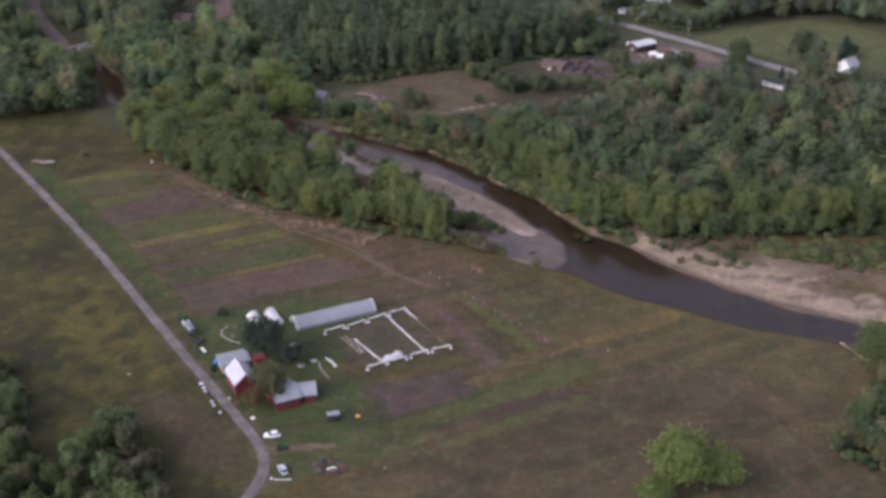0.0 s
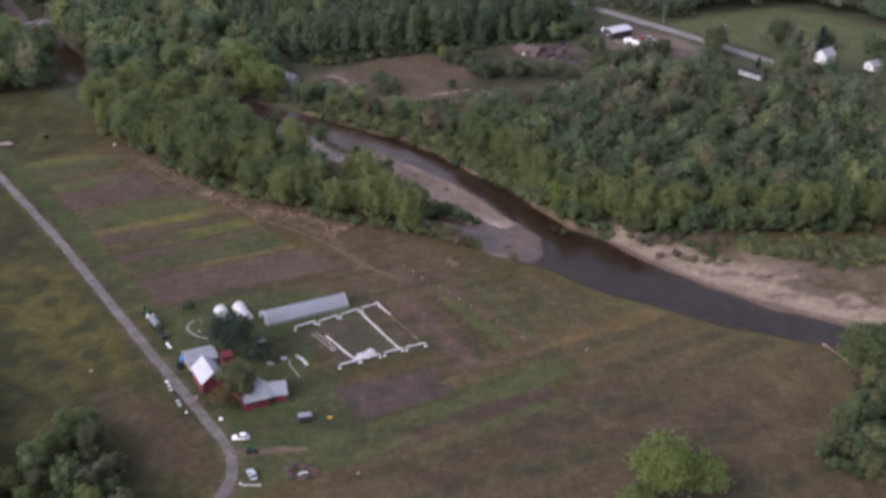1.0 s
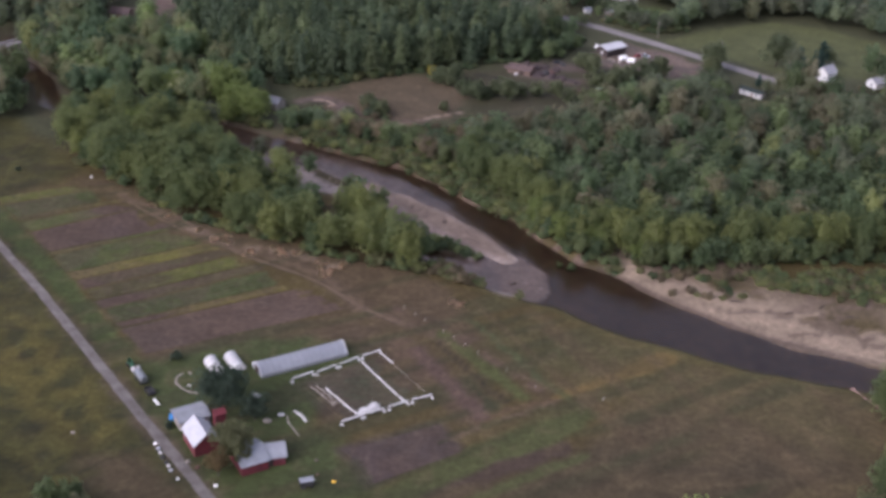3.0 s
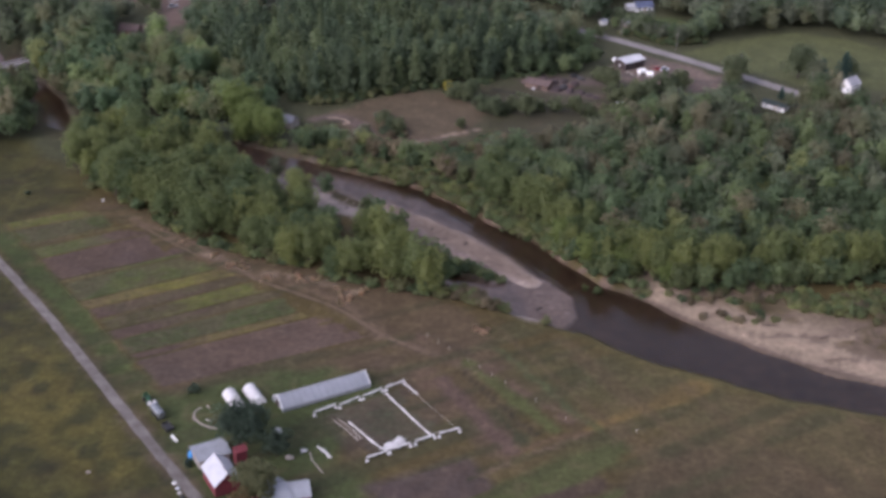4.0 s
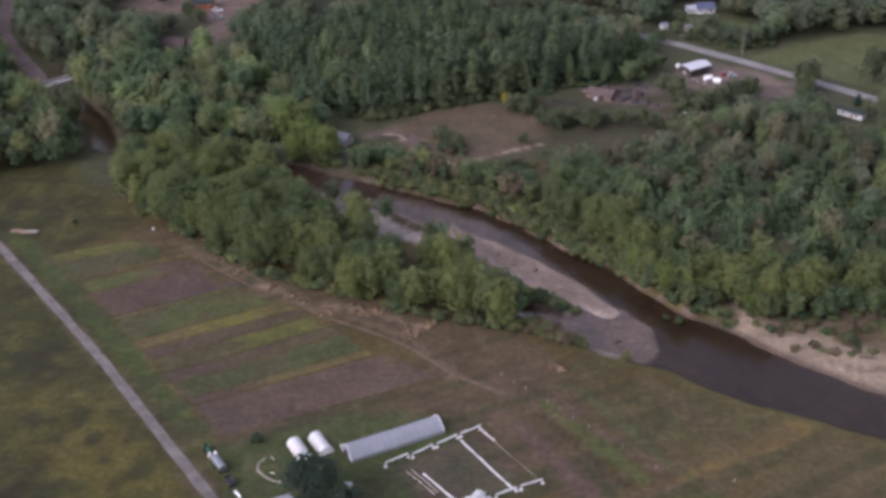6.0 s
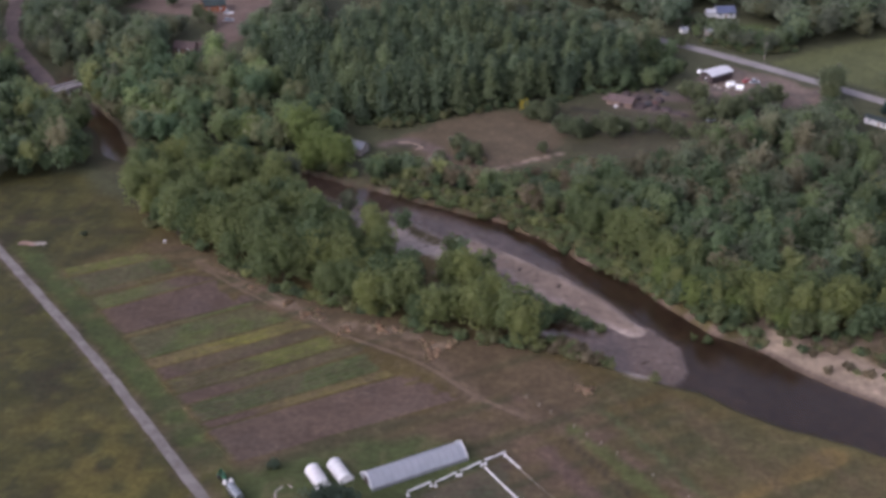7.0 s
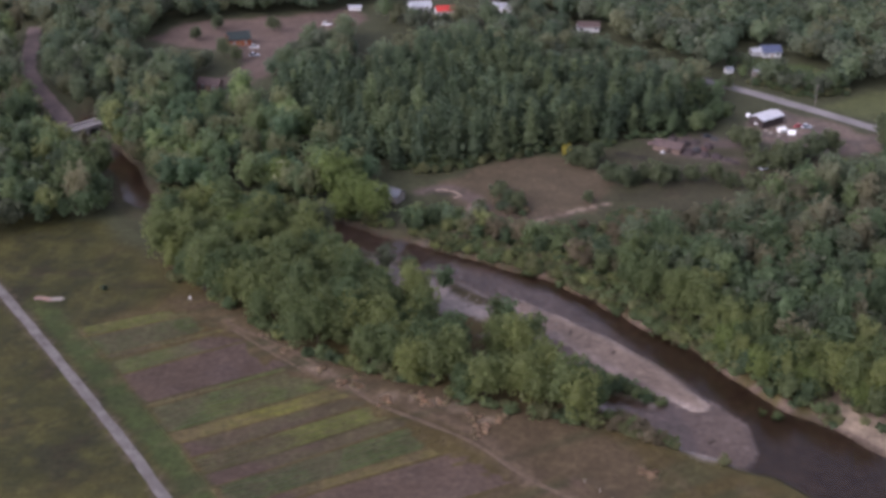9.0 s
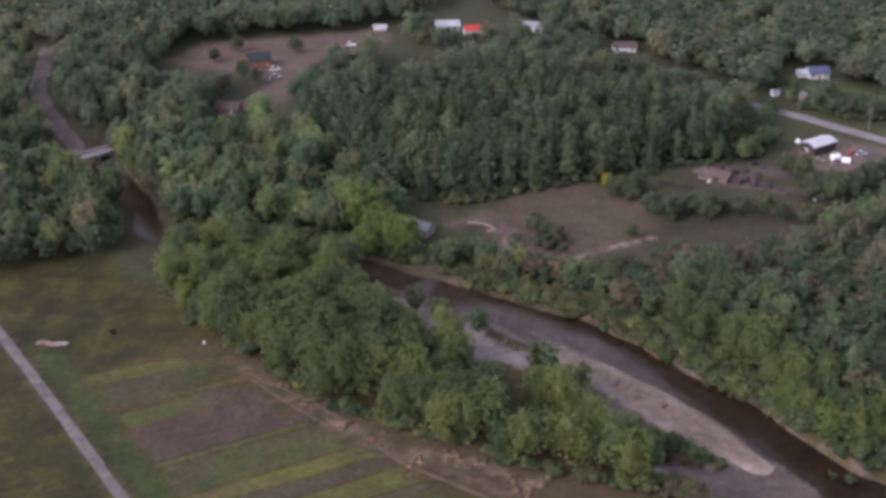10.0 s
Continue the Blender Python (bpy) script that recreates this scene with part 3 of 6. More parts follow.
def limb(bm, a, b, ra, rb, sides=6):
    a, b = Vector(a), Vector(b)
    q = (b - a).to_track_quat("Z", "Y")
    rings = []
    for p, r in ((a, ra), (a.lerp(b, 0.5) + Vector((0.1, -0.08, 0)), (ra + rb) / 2), (b, rb)):
        rings.append([bm.verts.new(p + q @ Vector((math.cos(t) * r, math.sin(t) * r, 0))) for t in [i * 2 * math.pi / sides for i in range(sides)]])
    for lo, hi in zip(rings, rings[1:]):
        for i in range(sides):
            bm.faces.new((lo[i], lo[(i + 1) % sides], hi[(i + 1) % sides], hi[i]))
    bm.faces.new(rings[-1])


def trunk_mesh(seed, tall, wide, pine=False):
    rng = random.Random(seed)
    bm = bmesh.new()
    top = tall * (0.9 if pine else 0.62)
    r = tall * 0.018 + 0.05
    limb(bm, (0, 0, -0.4), (0.15, 0.1, top), r, r * 0.35)
    if not pine:
        for i in range(6):
            a, z = i * 1.1 + rng.random(), tall * (0.28 + 0.05 * i)
            limb(bm, (0, 0, z), (math.cos(a) * wide * 0.3, math.sin(a) * wide * 0.3, z + tall * 0.2), r * 0.5, r * 0.16, 5)
    me = bpy.data.meshes.new("trunk")
    bm.to_mesh(me)
    bm.free()
    me.materials.append(BARK)
    return me


def tree(name, trunk, crown, label, group=""):
    root = tagged(new(name), label, "tree", group)
    new("trunk", trunk).parent = root
    new("crown", crown).parent = root
    return root


def crown_mesh(data, mat):
    return mesh_of("crown", data[0], data[1], [mat])


def scatter(poly, gap, seed, keep=None, shore=0.8, inset=0.0):
    """Jittered places inside a plan outline."""
    rng = np.random.default_rng(seed)
    xs, ys = [p[0] for p in poly], [p[1] for p in poly]
    X, Y = np.meshgrid(np.arange(min(xs), max(xs), gap), np.arange(min(ys), max(ys), gap * 0.87))
    X[1::2] += gap / 2
    X, Y = X + rng.uniform(-0.36, 0.36, X.shape) * gap, Y + rng.uniform(-0.36, 0.36, X.shape) * gap
    X, Y = X.ravel(), Y.ravel()
    ok = (inside(X, Y, poly) < -inset) & (along(X, Y, RIVER) > shore)
    if keep is not None:
        ok &= keep(X, Y)
    return X[ok], Y[ok], rng


# Spots kept open to the camera's view: x, y, half width.
SIGHT_TARGETS = [(-176, 706, 18), (226, 590, 8), (-149, 653.6, 9), (125, 721, 13), (112, 722, 8), (36, 757, 10), (-55, 786, 5), (-41, 781, 5), (-9, 788, 4), (-146, 720, 10), (-132, 705, 9), (-61, 537, 7), (98.5, 692, 6), (111, 689, 6), (138, 698, 12), (-209, 618, 6), (-224, 642, 6), (-238, 670, 6), (-246, 698, 6), (-193, 601, 8), (101, 624, 10), (160, 567, 11), (150, 620, 9), (164, 605, 8), (173, 596, 8)]


def room_under_sight(x, y):
    """Plant height limit, cut to the camera's sight line to each target."""
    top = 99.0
    for hx, hy, w in SIGHT_TARGETS:
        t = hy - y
        # Corridor from the target back towards the camera near (-40, 110).
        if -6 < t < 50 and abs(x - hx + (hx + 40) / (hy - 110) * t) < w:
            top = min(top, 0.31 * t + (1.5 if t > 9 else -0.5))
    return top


def woods(name, kinds, places, tones, label, lift=0.0):
    """Joined woodland: every tree its own crown geometry, turned and toned by itself, its height cut to sight lines."""
    X, Y, rng = places
    Z = height(X, Y)
    vs, fs, ts, base = [], [], [], 0
    tones = np.array(tones)
    for x, y, z in zip(X, Y, Z):
        kv, kf = kinds[rng.integers(len(kinds))]
        a, s = rng.uniform(0, 6.28), rng.uniform(0.82, 1.14)
        top = room_under_sight(x, y)
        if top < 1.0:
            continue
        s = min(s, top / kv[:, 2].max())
        ca, sa = math.cos(a) * s * rng.uniform(0.88, 1.12), math.sin(a) * s
        v = np.stack([kv[:, 0] * ca - kv[:, 1] * sa, kv[:, 0] * sa + kv[:, 1] * ca, kv[:, 2] * s * rng.uniform(0.85, 1.12)], -1) + (x, y, z - 0.3 + lift)
        vs.append(v)
        fs.append((kf, base))
        t = tones[rng.integers(len(tones))] * rng.uniform(0.78, 1.3)
        ts.append(np.repeat(t[None], len(v), 0))
        base += len(v)
    faces = [tuple(k + b for k in f) for kf, b in fs for f in kf]
    return tagged(new(name, mesh_of(name, np.concatenate(vs), faces, [WOODS], np.concatenate(ts))), label, "woodland", kind="stuff")


G1, G2, G3 = (0.0671, 0.0916, 0.0480), (0.0906, 0.1131, 0.0542), (0.1254, 0.1365, 0.0581)
PINES = [(0.0632, 0.0851, 0.0515), (0.0746, 0.0970, 0.0551), (0.0919, 0.1123, 0.0580)]
MIXED = [G1, G1, G1, G2, G2, G2, G3, (0.0896, 0.0995, 0.0634), (0.0783, 0.1004, 0.0592), (0.1119, 0.1053, 0.0634)]
MIXED_GREY = [G1, G2, (0.0904, 0.1023, 0.0637), (0.0817, 0.0975, 0.0598), (0.1032, 0.1073, 0.0637), (0.1097, 0.1033, 0.0655)]
# Greyer, bluer greens: distance haze is mixed into the leaf colour.
FAR_HAZE_TONES = [(0.0682, 0.0898, 0.0569), (0.0914, 0.1099, 0.0647), (0.0859, 0.1071, 0.0608), (0.0903, 0.1013, 0.0686), (0.1101, 0.1147, 0.0667)]
SCRUB_TONES = [(0.106, 0.11, 0.055), (0.1187, 0.1, 0.064), (0.0933, 0.112, 0.052), (0.1081, 0.092, 0.06)]

# tree things along both banks
LEFT_BANK = [(-140, 480), (-123, 465), (-104, 449), (-82, 429), (-63, 419.5), (-40, 408.5), (-19, 399), (-1, 395), (3, 403), (0, 410), (-12, 420), (-28, 432), (-50, 450), (-68, 472), (-86, 497), (-108, 514), (-150, 520), (-147, 500)]
RIGHT_FRONT = [(13, 473), (25, 460), (39, 442), (46, 416), (59, 409), (85, 403), (129, 410), (180, 414), (180, 427), (128, 424), (88, 418), (64, 424), (54, 446), (36, 466), (22, 482)]
RIGHT_WOOD = [(22, 482), (36, 466), (54, 446), (64, 424), (88, 418), (128, 424), (180, 427), (236, 430), (250, 545), (205, 552), (178, 578), (152, 570), (130, 573), (87, 541), (54, 519), (24, 501)]
NORTH_BANK = [(-157, 552), (-146, 534), (-118, 531), (-94, 525), (-64, 511), (-52, 516), (-58, 534), (-68, 556), (-128, 634), (-160, 640), (-184, 610)]
WEST_WOOD = [(-262, 480), (-240, 492), (-198, 499), (-166, 517), (-161, 527), (-169, 553), (-182, 578), (-204, 600), (-218, 624), (-236, 650), (-248, 682), (-262, 742), (-300, 742), (-300, 640)]
PINE_WOOD = [(-120, 626), (-92, 596), (-62, 562), (-46, 568), (-9, 583), (31, 599), (64, 622), (64, 640), (39, 655), (6, 668), (-8, 698), (-38, 700), (-59, 681), (-77, 660), (-100, 662)]
NEAR_WEST = [(-165, 308), (-150, 312), (-133, 307), (-120, 290), (-113, 270), (-107, 258), (-101, 268), (-90, 273), (-80, 264), (-70, 247), (-64, 225), (-66, 205), (-165, 205)]
FAR_WEST = [(-310, 740), (-260, 745), (-190, 746), (-152, 768), (-112, 772), (-100, 790), (-84, 796), (-60, 830), (-40, 885), (-330, 885)]
BEHIND_CABIN = [(-247, 690), (-231, 660), (-216, 638), (-192, 608), (-168, 632), (-156, 646), (-158, 664), (-147, 682), (-152, 692), (-178, 693), (-194, 702), (-192, 742), (-200, 764), (-245, 765)]
FAR_MID = [(8, 671), (40, 658), (66, 643), (76, 662), (56, 690), (22, 722), (-4, 742), (-36, 738), (-60, 720), (-84, 690), (-78, 664), (-60, 684), (-38, 703), (-6, 700)]
FAR_EAST = [(84, 697), (132, 658), (160, 672), (205, 692), (220, 688), (234, 680), (254, 662), (330, 640), (330, 885), (-40, 885), (-30, 830), (-5, 800), (30, 760)]
VERGE_EAST = [(178, 606), (200, 600), (230, 606), (260, 600), (290, 598), (290, 566), (225, 560), (200, 585)]

kinds_big = [broad_crown(11 + i, t, w, lo, 1180, 0.72, 0.03) for i, (t, w, lo) in enumerate(((18.5, 10.5, 34), (20.5, 10.6, 36), (16, 9.8, 30), (21.5, 9.8, 36), (17.5, 11.6, 36), (19.5, 10.4, 34)))]
kinds_mid = [broad_crown(31 + i, t, w, lo, n, 0.86, 0.04) for i, (t, w, lo, n) in enumerate(((16, 8.8, 22, 370), (18.5, 8.8, 24, 390), (14.5, 9, 22, 360), (19.5, 8, 24, 390), (10.5, 6.2, 16, 200)))]
kinds_far = [broad_crown(51 + i, t, w, lo, n, 1.55) for i, (t, w, lo, n) in enumerate(((15, 11, 13, 118), (17.5, 11.5, 14, 126), (14, 10.5, 12, 110)))]
kinds_pine = [pine_crown(71 + i, t, w, 10, 300, 1.34) for i, (t, w) in enumerate(((20, 12), (18.5, 11), (22, 12.5), (16, 10.5), (19.5, 10.5)))]
kinds_brush = [broad_crown(191 + i, t, w, 9, 90, 0.6, 0.0) for i, (t, w) in enumerate(((1.9, 3.6), (2.6, 3.4), (1.3, 3.0)))]
kinds_shrub = [broad_crown(91 + i, t, w, 9, 130, 0.62, 0.02) for i, (t, w) in enumerate(((3.2, 4.2), (4.5, 4.5), (2.4, 3.6)))]

bank_crowns = [crown_mesh(k, LEAF) for k in kinds_big]
bank_trunks = [trunk_mesh(i, 15, 10) for i in range(3)]
bank_tree = [tree("bank_tree", bank_trunks[i % 3], c, "broad leafy green tree in the riverbank wood", "riverbank trees") for i, c in enumerate(bank_crowns)]
for i, t0 in enumerate(bank_tree):
    t0.matrix_basis = pose(-60 - 9 * i, 432 + 6 * i, ground_z(-60 - 9 * i, 432 + 6 * i))


def stand(protos, places, low=0.75, high=1.2):
    X, Y, rng = places
    for x, y in zip(X, Y):
        p = protos[rng.integers(len(protos))]
        s = rng.uniform(low, high)
        c = copy_thing(p, pose(x, y, ground_z(x, y), 0, 0, rng.uniform(0, 360)))
        c.scale = (s * rng.uniform(0.9, 1.1), s * rng.uniform(0.9, 1.1), s)


stand(bank_tree, scatter(LEFT_BANK, 7.2, 1, lambda x, y: ((x > -142) | (y < 480)) & ((np.abs(x + 31.5) > 5.5) | (y < 414)), shore=3.0, inset=-0.6), 0.66, 1.04)
right_tree = [tree("forest_edge_tree", bank_trunks[i % 3], crown_mesh(k, LEAF), "leafy green tree at the edge of the forest", "forest edge trees") for i, k in enumerate(kinds_big[:4])]
for i, t0 in enumerate(right_tree):
    t0.matrix_basis = pose(70 + 14 * i, 413, ground_z(70 + 14 * i, 413))
stand(right_tree, scatter(RIGHT_FRONT, 6.4, 2, shore=2.0), 0.62, 0.94)

off_dirt_road = lambda x, y: along(x, y, [(*p, 6.5) for p in BRIDGE_ROAD]) > 0
woods("east_forest", kinds_mid, scatter(RIGHT_WOOD, 6.9, 3, lambda x, y: (y < 488) & (x < 205)), MIXED, "dense green broadleaf forest beyond the river")
woods("upper_forest", kinds_mid, scatter(RIGHT_WOOD, 7.1, 14, lambda x, y: (y >= 488) & (x < 215)), MIXED_GREY, "dull grey-green forest rising behind the riverside trees")
woods("north_bank_woodland", kinds_mid, scatter(NORTH_BANK, 7.6, 4, lambda x, y: (along(x, y, [(-150, 644, 8), (-150, 626, 6)]) > 0) & (along(x, y, [(-66, 541, 7), (-56, 526, 8)]) > 0) & (along(x, y, [(-86, 538, 7), (-78, 526, 7), (-66, 516, 8)]) > 0)), [(0.072, 0.104, 0.058), (0.09, 0.124, 0.064), (0.118, 0.146, 0.066), (0.1, 0.128, 0.066), (0.124, 0.132, 0.07)], "green broadleaf woodland on the far riverbank")
woods("west_woodland", kinds_mid, scatter(WEST_WOOD, 7.6, 5, lambda x, y: (x > -262) & off_dirt_road(x, y) & (along(x, y, [(-157, 518, 6), (-162, 540, 6), (-167, 558, 5)]) > 0), shore=2.5), MIXED, "broadleaf woodland bordering the meadow")
woods("pine_wood", kinds_pine, scatter(PINE_WOOD, 7.0, 6, inset=0.6), PINES, "tall dark green pine wood")
kinds_near = [broad_crown(231 + i, t, w, lo, n, 0.56, 0.0) for i, (t, w, lo, n) in enumerate(((11, 6.4, 30, 960), (13, 6.0, 32, 1024), (9, 6.4, 28, 896), (6, 5.0, 22, 616)))]
woods("near_woodland", kinds_near, scatter(NEAR_WEST, 6.0, 7, lambda x, y: (x > -142) & (vnoise(x, y, 11, 77) > 0.24) & (y > 228) & (along(x, y, [(-118, 296, 5), (-108, 274, 5), (-103, 257, 4)]) > 0)), [(0.078, 0.1, 0.042), (0.09, 0.106, 0.042), (0.064, 0.085, 0.04), (0.086, 0.088, 0.05)], "ragged olive green wood below the meadow")
off_road = lambda x, y: along(x, y, [(*p, 8) for p in MAIN_ROAD]) > 0
woods("far_west_woodland", kinds_far, scatter(FAR_WEST, 8.8, 8, lambda x, y: off_road(x, y) & (y < 850) & (x > -300)), FAR_HAZE_TONES, "distant green woodland beyond the clearing")
woods("cabin_woodland", kinds_mid, scatter(BEHIND_CABIN, 7.8, 9, lambda x, y: off_dirt_road(x, y) & (along(x, y, [(-150, 644, 8), (-150, 626, 6)]) > 0)), FAR_HAZE_TONES, "green trees around the wooden cabin")
woods("far_mid_woodland", [kinds_mid[2], kinds_mid[4]], scatter(FAR_MID, 7.2, 10, off_road), FAR_HAZE_TONES, "distant trees between the far houses")
woods("far_east_woodland", kinds_far, scatter(FAR_EAST, 8.8, 12, lambda x, y: (y < 850) & (x < 272) & off_road(x, y) & (along(x, y, [(128, 722, 11), (120, 704, 13), (140, 698, 11)]) > 0) & (along(x, y, [(36, 756, 9), (38, 756, 9)]) > 0)), FAR_HAZE_TONES, "distant green forest beyond the road")
woods("verge_woodland", kinds_mid, scatter(VERGE_EAST, 7.5, 13, lambda x, y: off_road(x, y) & (np.hypot(x - 204, y - 597) > 14)), MIXED, "trees beside the paved road")


# ---- small builders ----
def part(name, bm, material, parent, label=""):
    """Links a bmesh as one mesh object under a thing or under a part."""
    bmesh.ops.recalc_face_normals(bm, faces=bm.faces[:])
    me = bpy.data.meshes.new(name)
    bm.to_mesh(me)
    bm.free()
    me.materials.append(material)
    ob = new(name, me)
    ob.parent = parent
    if label:
        ob["label"] = label
    return ob


def block(x, y, z, sx, sy, sz, bm=None, bevel=0.0, m=None):
    """A box standing on z, centred at x, y."""
    bm = bm or bmesh.new()
    made = bmesh.ops.create_cube(bm, size=1)["verts"]
    bmesh.ops.scale(bm, vec=(sx, sy, sz), verts=made)
    bmesh.ops.translate(bm, vec=(x, y, z + sz / 2), verts=made)
    if bevel:
        edges = list({e for v in made for e in v.link_edges})
        out = bmesh.ops.bevel(bm, geom=edges, offset=bevel, segments=2, affect="EDGES", profile=0.6)
        made = list({v for f in out["faces"] for v in f.verts} | {v for v in made if v.is_valid})
    if m is not None:
        bmesh.ops.transform(bm, matrix=m, verts=made)
    return bm


def prism(outline, y0, y1, bm=None):
    """An outline in x, z drawn out along y."""
    bm = bm or bmesh.new()
    a = [bm.verts.new((x, y0, z)) for x, z in outline]
    b = [bm.verts.new((x, y1, z)) for x, z in outline]
    n = len(outline)
    bm.faces.new(a)
    bm.faces.new(b[::-1])
    for i in range(n):
        bm.faces.new((a[i], b[i], b[(i + 1) % n], a[(i + 1) % n]))
    return bm


def drum(radius, length, sides=16, m=None, bm=None, bevel=0.0, top=None):
    bm = bm or bmesh.new()
    made = bmesh.ops.create_cone(bm, cap_ends=True, segments=sides, radius1=radius, radius2=radius if top is None else top, depth=length)["verts"]
    if m is not None:
        bmesh.ops.transform(bm, matrix=m, verts=made)
    return bm


def rod(a, b, r, sides=8, bm=None):
    a, b = Vector(a), Vector(b)
    m = Matrix.Translation((a + b) / 2) @ (b - a).to_track_quat("Z", "Y").to_matrix().to_4x4()
    return drum(r, (b - a).length, sides, m, bm)


def thing(name, x, y, turn, label, category, group="", z=None):
    ob = tagged(new(name), label, category, group)
    ob.matrix_basis = pose(x, y, ground_z(x, y) if z is None else z, 0, 0, turn)
    return ob


def lump(sx, sy, sz, seed, rough=0.25, sub=3):
    """An uneven mound resting on the ground."""
    bm = bmesh.new()
    bmesh.ops.create_icosphere(bm, subdivisions=sub, radius=1)
    rng = random.Random(seed)
    o = Vector((rng.random() * 50, rng.random() * 50, 0))
    for v in bm.verts:
        k = 1 + rough * 2 * (noise.noise(v.co * 1.7 + o)) + rough * noise.noise(v.co * 5 + o)
        v.co = Vector((v.co.x * sx / 2 * k, v.co.y * sy / 2 * k, max(-0.05, v.co.z * sz * k)))
    return bm


def strip_along(points, width, thick, seed=0, wavy=0.3):
    """A limp band lying along a line of points, its width uneven."""
    rng = random.Random(seed)
    bm = bmesh.new()
    pts = [Vector(p) for p in points]
    fine = []
    for a, b in zip(pts, pts[1:]):
        n = max(2, int((b - a).length / 0.6))
        fine += [a.lerp(b, i / n) for i in range(n)]
    fine.append(pts[-1])
    prev = None
    for i, p in enumerate(fine):
        d = (fine[min(i + 1, len(fine) - 1)] - fine[max(i - 1, 0)]).normalized()
        s = Vector((-d.y, d.x, 0))
        w = width / 2 * (1 + rng.uniform(-wavy, wavy))
        h = thick * (1 + rng.uniform(-wavy, wavy))
        ring = [bm.verts.new(p + s * u * w + Vector((0, 0, k * h))) for u, k in ((-1, 0), (-0.6, 0.85), (0.1, 1.05), (0.7, 0.7), (1, 0))]
        if prev:
            for j in range(4):
                bm.faces.new((prev[j], prev[j + 1], ring[j + 1], ring[j]))
            bm.faces.new((prev[4], prev[0], ring[0], ring[4]))
        else:
            bm.faces.new(ring)
        prev = ring
    bm.faces.new(prev[::-1])
    return bm


RED = surface("weathered_barn_red", (0.15, 0.029, 0.036), (0.1, 0.026, 0.031), 0.8, scale=0.6, fine=4, vary=0.2)
TIN = surface("galvanised_roof_sheet", (0.31, 0.32, 0.345), (0.25, 0.26, 0.28), 0.5, 0.35, scale=0.4, fine=3, vary=0.08, bump=0.1)
TIN_WHITE = surface("white_roof_sheet", (0.44, 0.44, 0.465), (0.37, 0.37, 0.395), 0.5, 0.0, scale=0.4, fine=3, vary=0.06, bump=0.1)
FILM = surface("milky_greenhouse_film", (0.44, 0.46, 0.5), (0.38, 0.4, 0.44), 0.4, scale=0.25, fine=2, vary=0.06, bump=0.15, spec=0.5)
FILM_WHITE = surface("white_plastic_sheet", (0.53, 0.52, 0.52), (0.4, 0.39, 0.38), 0.45, scale=0.5, fine=3, vary=0.08, bump=0.3, spec=0.5)
FILM_BRIGHT = surface("clean_white_film", (0.78, 0.77, 0.77), (0.7, 0.69, 0.69), 0.45, scale=0.5, fine=3, vary=0.05, bump=0.2, spec=0.5)
WHITE = surface("white_paint", (0.8, 0.8, 0.79), (0.7, 0.7, 0.69), 0.5, scale=0.7, fine=5, vary=0.05, bump=0.1)
STEEL = surface("galvanised_steel", (0.34, 0.355, 0.37), (0.25, 0.265, 0.28), 0.4, 0.8, scale=0.8, fine=6, vary=0.12, bump=0.1)
BLACK = surface("black_rubber", (0.02, 0.02, 0.021), (0.03, 0.03, 0.03), 0.85, scale=2, fine=10)
DARK_METAL = surface("dark_painted_metal", (0.04, 0.042, 0.048), (0.06, 0.055, 0.05), 0.6, 0.3, scale=1.5, fine=8)
# Dark colour on door plates, painted in for the shade inside doorways.
SHADE = surface("painted_doorway_shade", (0.05, 0.035, 0.03), (0.035, 0.028, 0.025), 0.9)
WOOD = surface("bare_timber", (0.3, 0.2, 0.12), (0.2, 0.14, 0.09), 0.85, scale=1, fine=8)
WOOD_GREY = surface("silvered_boards", (0.3, 0.27, 0.24), (0.22, 0.19, 0.17), 0.9, scale=1, fine=8)
SHINGLE = surface("brown_shingles", (0.119, 0.0828, 0.076), (0.084, 0.0612, 0.057), 0.9, scale=0.8, fine=5)
SHINGLE_DARK = surface("charcoal_brown_boards", (0.06, 0.045, 0.042), (0.042, 0.034, 0.033), 0.9, scale=0.8, fine=5)
SHINGLE_BLUE = surface("slate_blue_shingles", (0.09, 0.105, 0.17), (0.07, 0.082, 0.13), 0.85, scale=0.8, fine=5)
SHINGLE_GREY = surface("grey_shingles", (0.3, 0.3, 0.32), (0.23, 0.23, 0.25), 0.85, scale=0.8, fine=5)
SHINGLE_SLATE = surface("weathered_slate_sheet", (0.17, 0.175, 0.19), (0.13, 0.135, 0.15), 0.7, scale=0.6, fine=4)
SHINGLE_GREEN = surface("dark_green_shingles", (0.032, 0.044, 0.042), (0.026, 0.034, 0.034), 0.85, scale=0.8, fine=5)
ROOF_RED = surface("red_roof_sheet", (0.5, 0.05, 0.04), (0.42, 0.05, 0.04), 0.5, scale=0.8, fine=4, vary=0.1)
LOG = surface("orange_log_siding", (0.34, 0.11, 0.05), (0.25, 0.08, 0.04), 0.8, scale=1, fine=5)
SIDING = surface("white_clapboard", (0.6084, 0.6006, 0.592), (0.5304, 0.5226, 0.512), 0.6, scale=0.8, fine=5, vary=0.06)
TAN = surface("tan_siding", (0.16, 0.112, 0.088), (0.12, 0.086, 0.07), 0.8, scale=0.8, fine=5)
BLUE = surface("blue_plastic", (0.06, 0.25, 0.55), (0.05, 0.2, 0.45), 0.4, vary=0.08)
GREEN = surface("green_machine_paint", (0.025, 0.1, 0.05), (0.022, 0.075, 0.04), 0.45, vary=0.1)
YELLOW = surface("yellow_tarp", (0.6, 0.36, 0.03), (0.5, 0.3, 0.03), 0.6, vary=0.1)
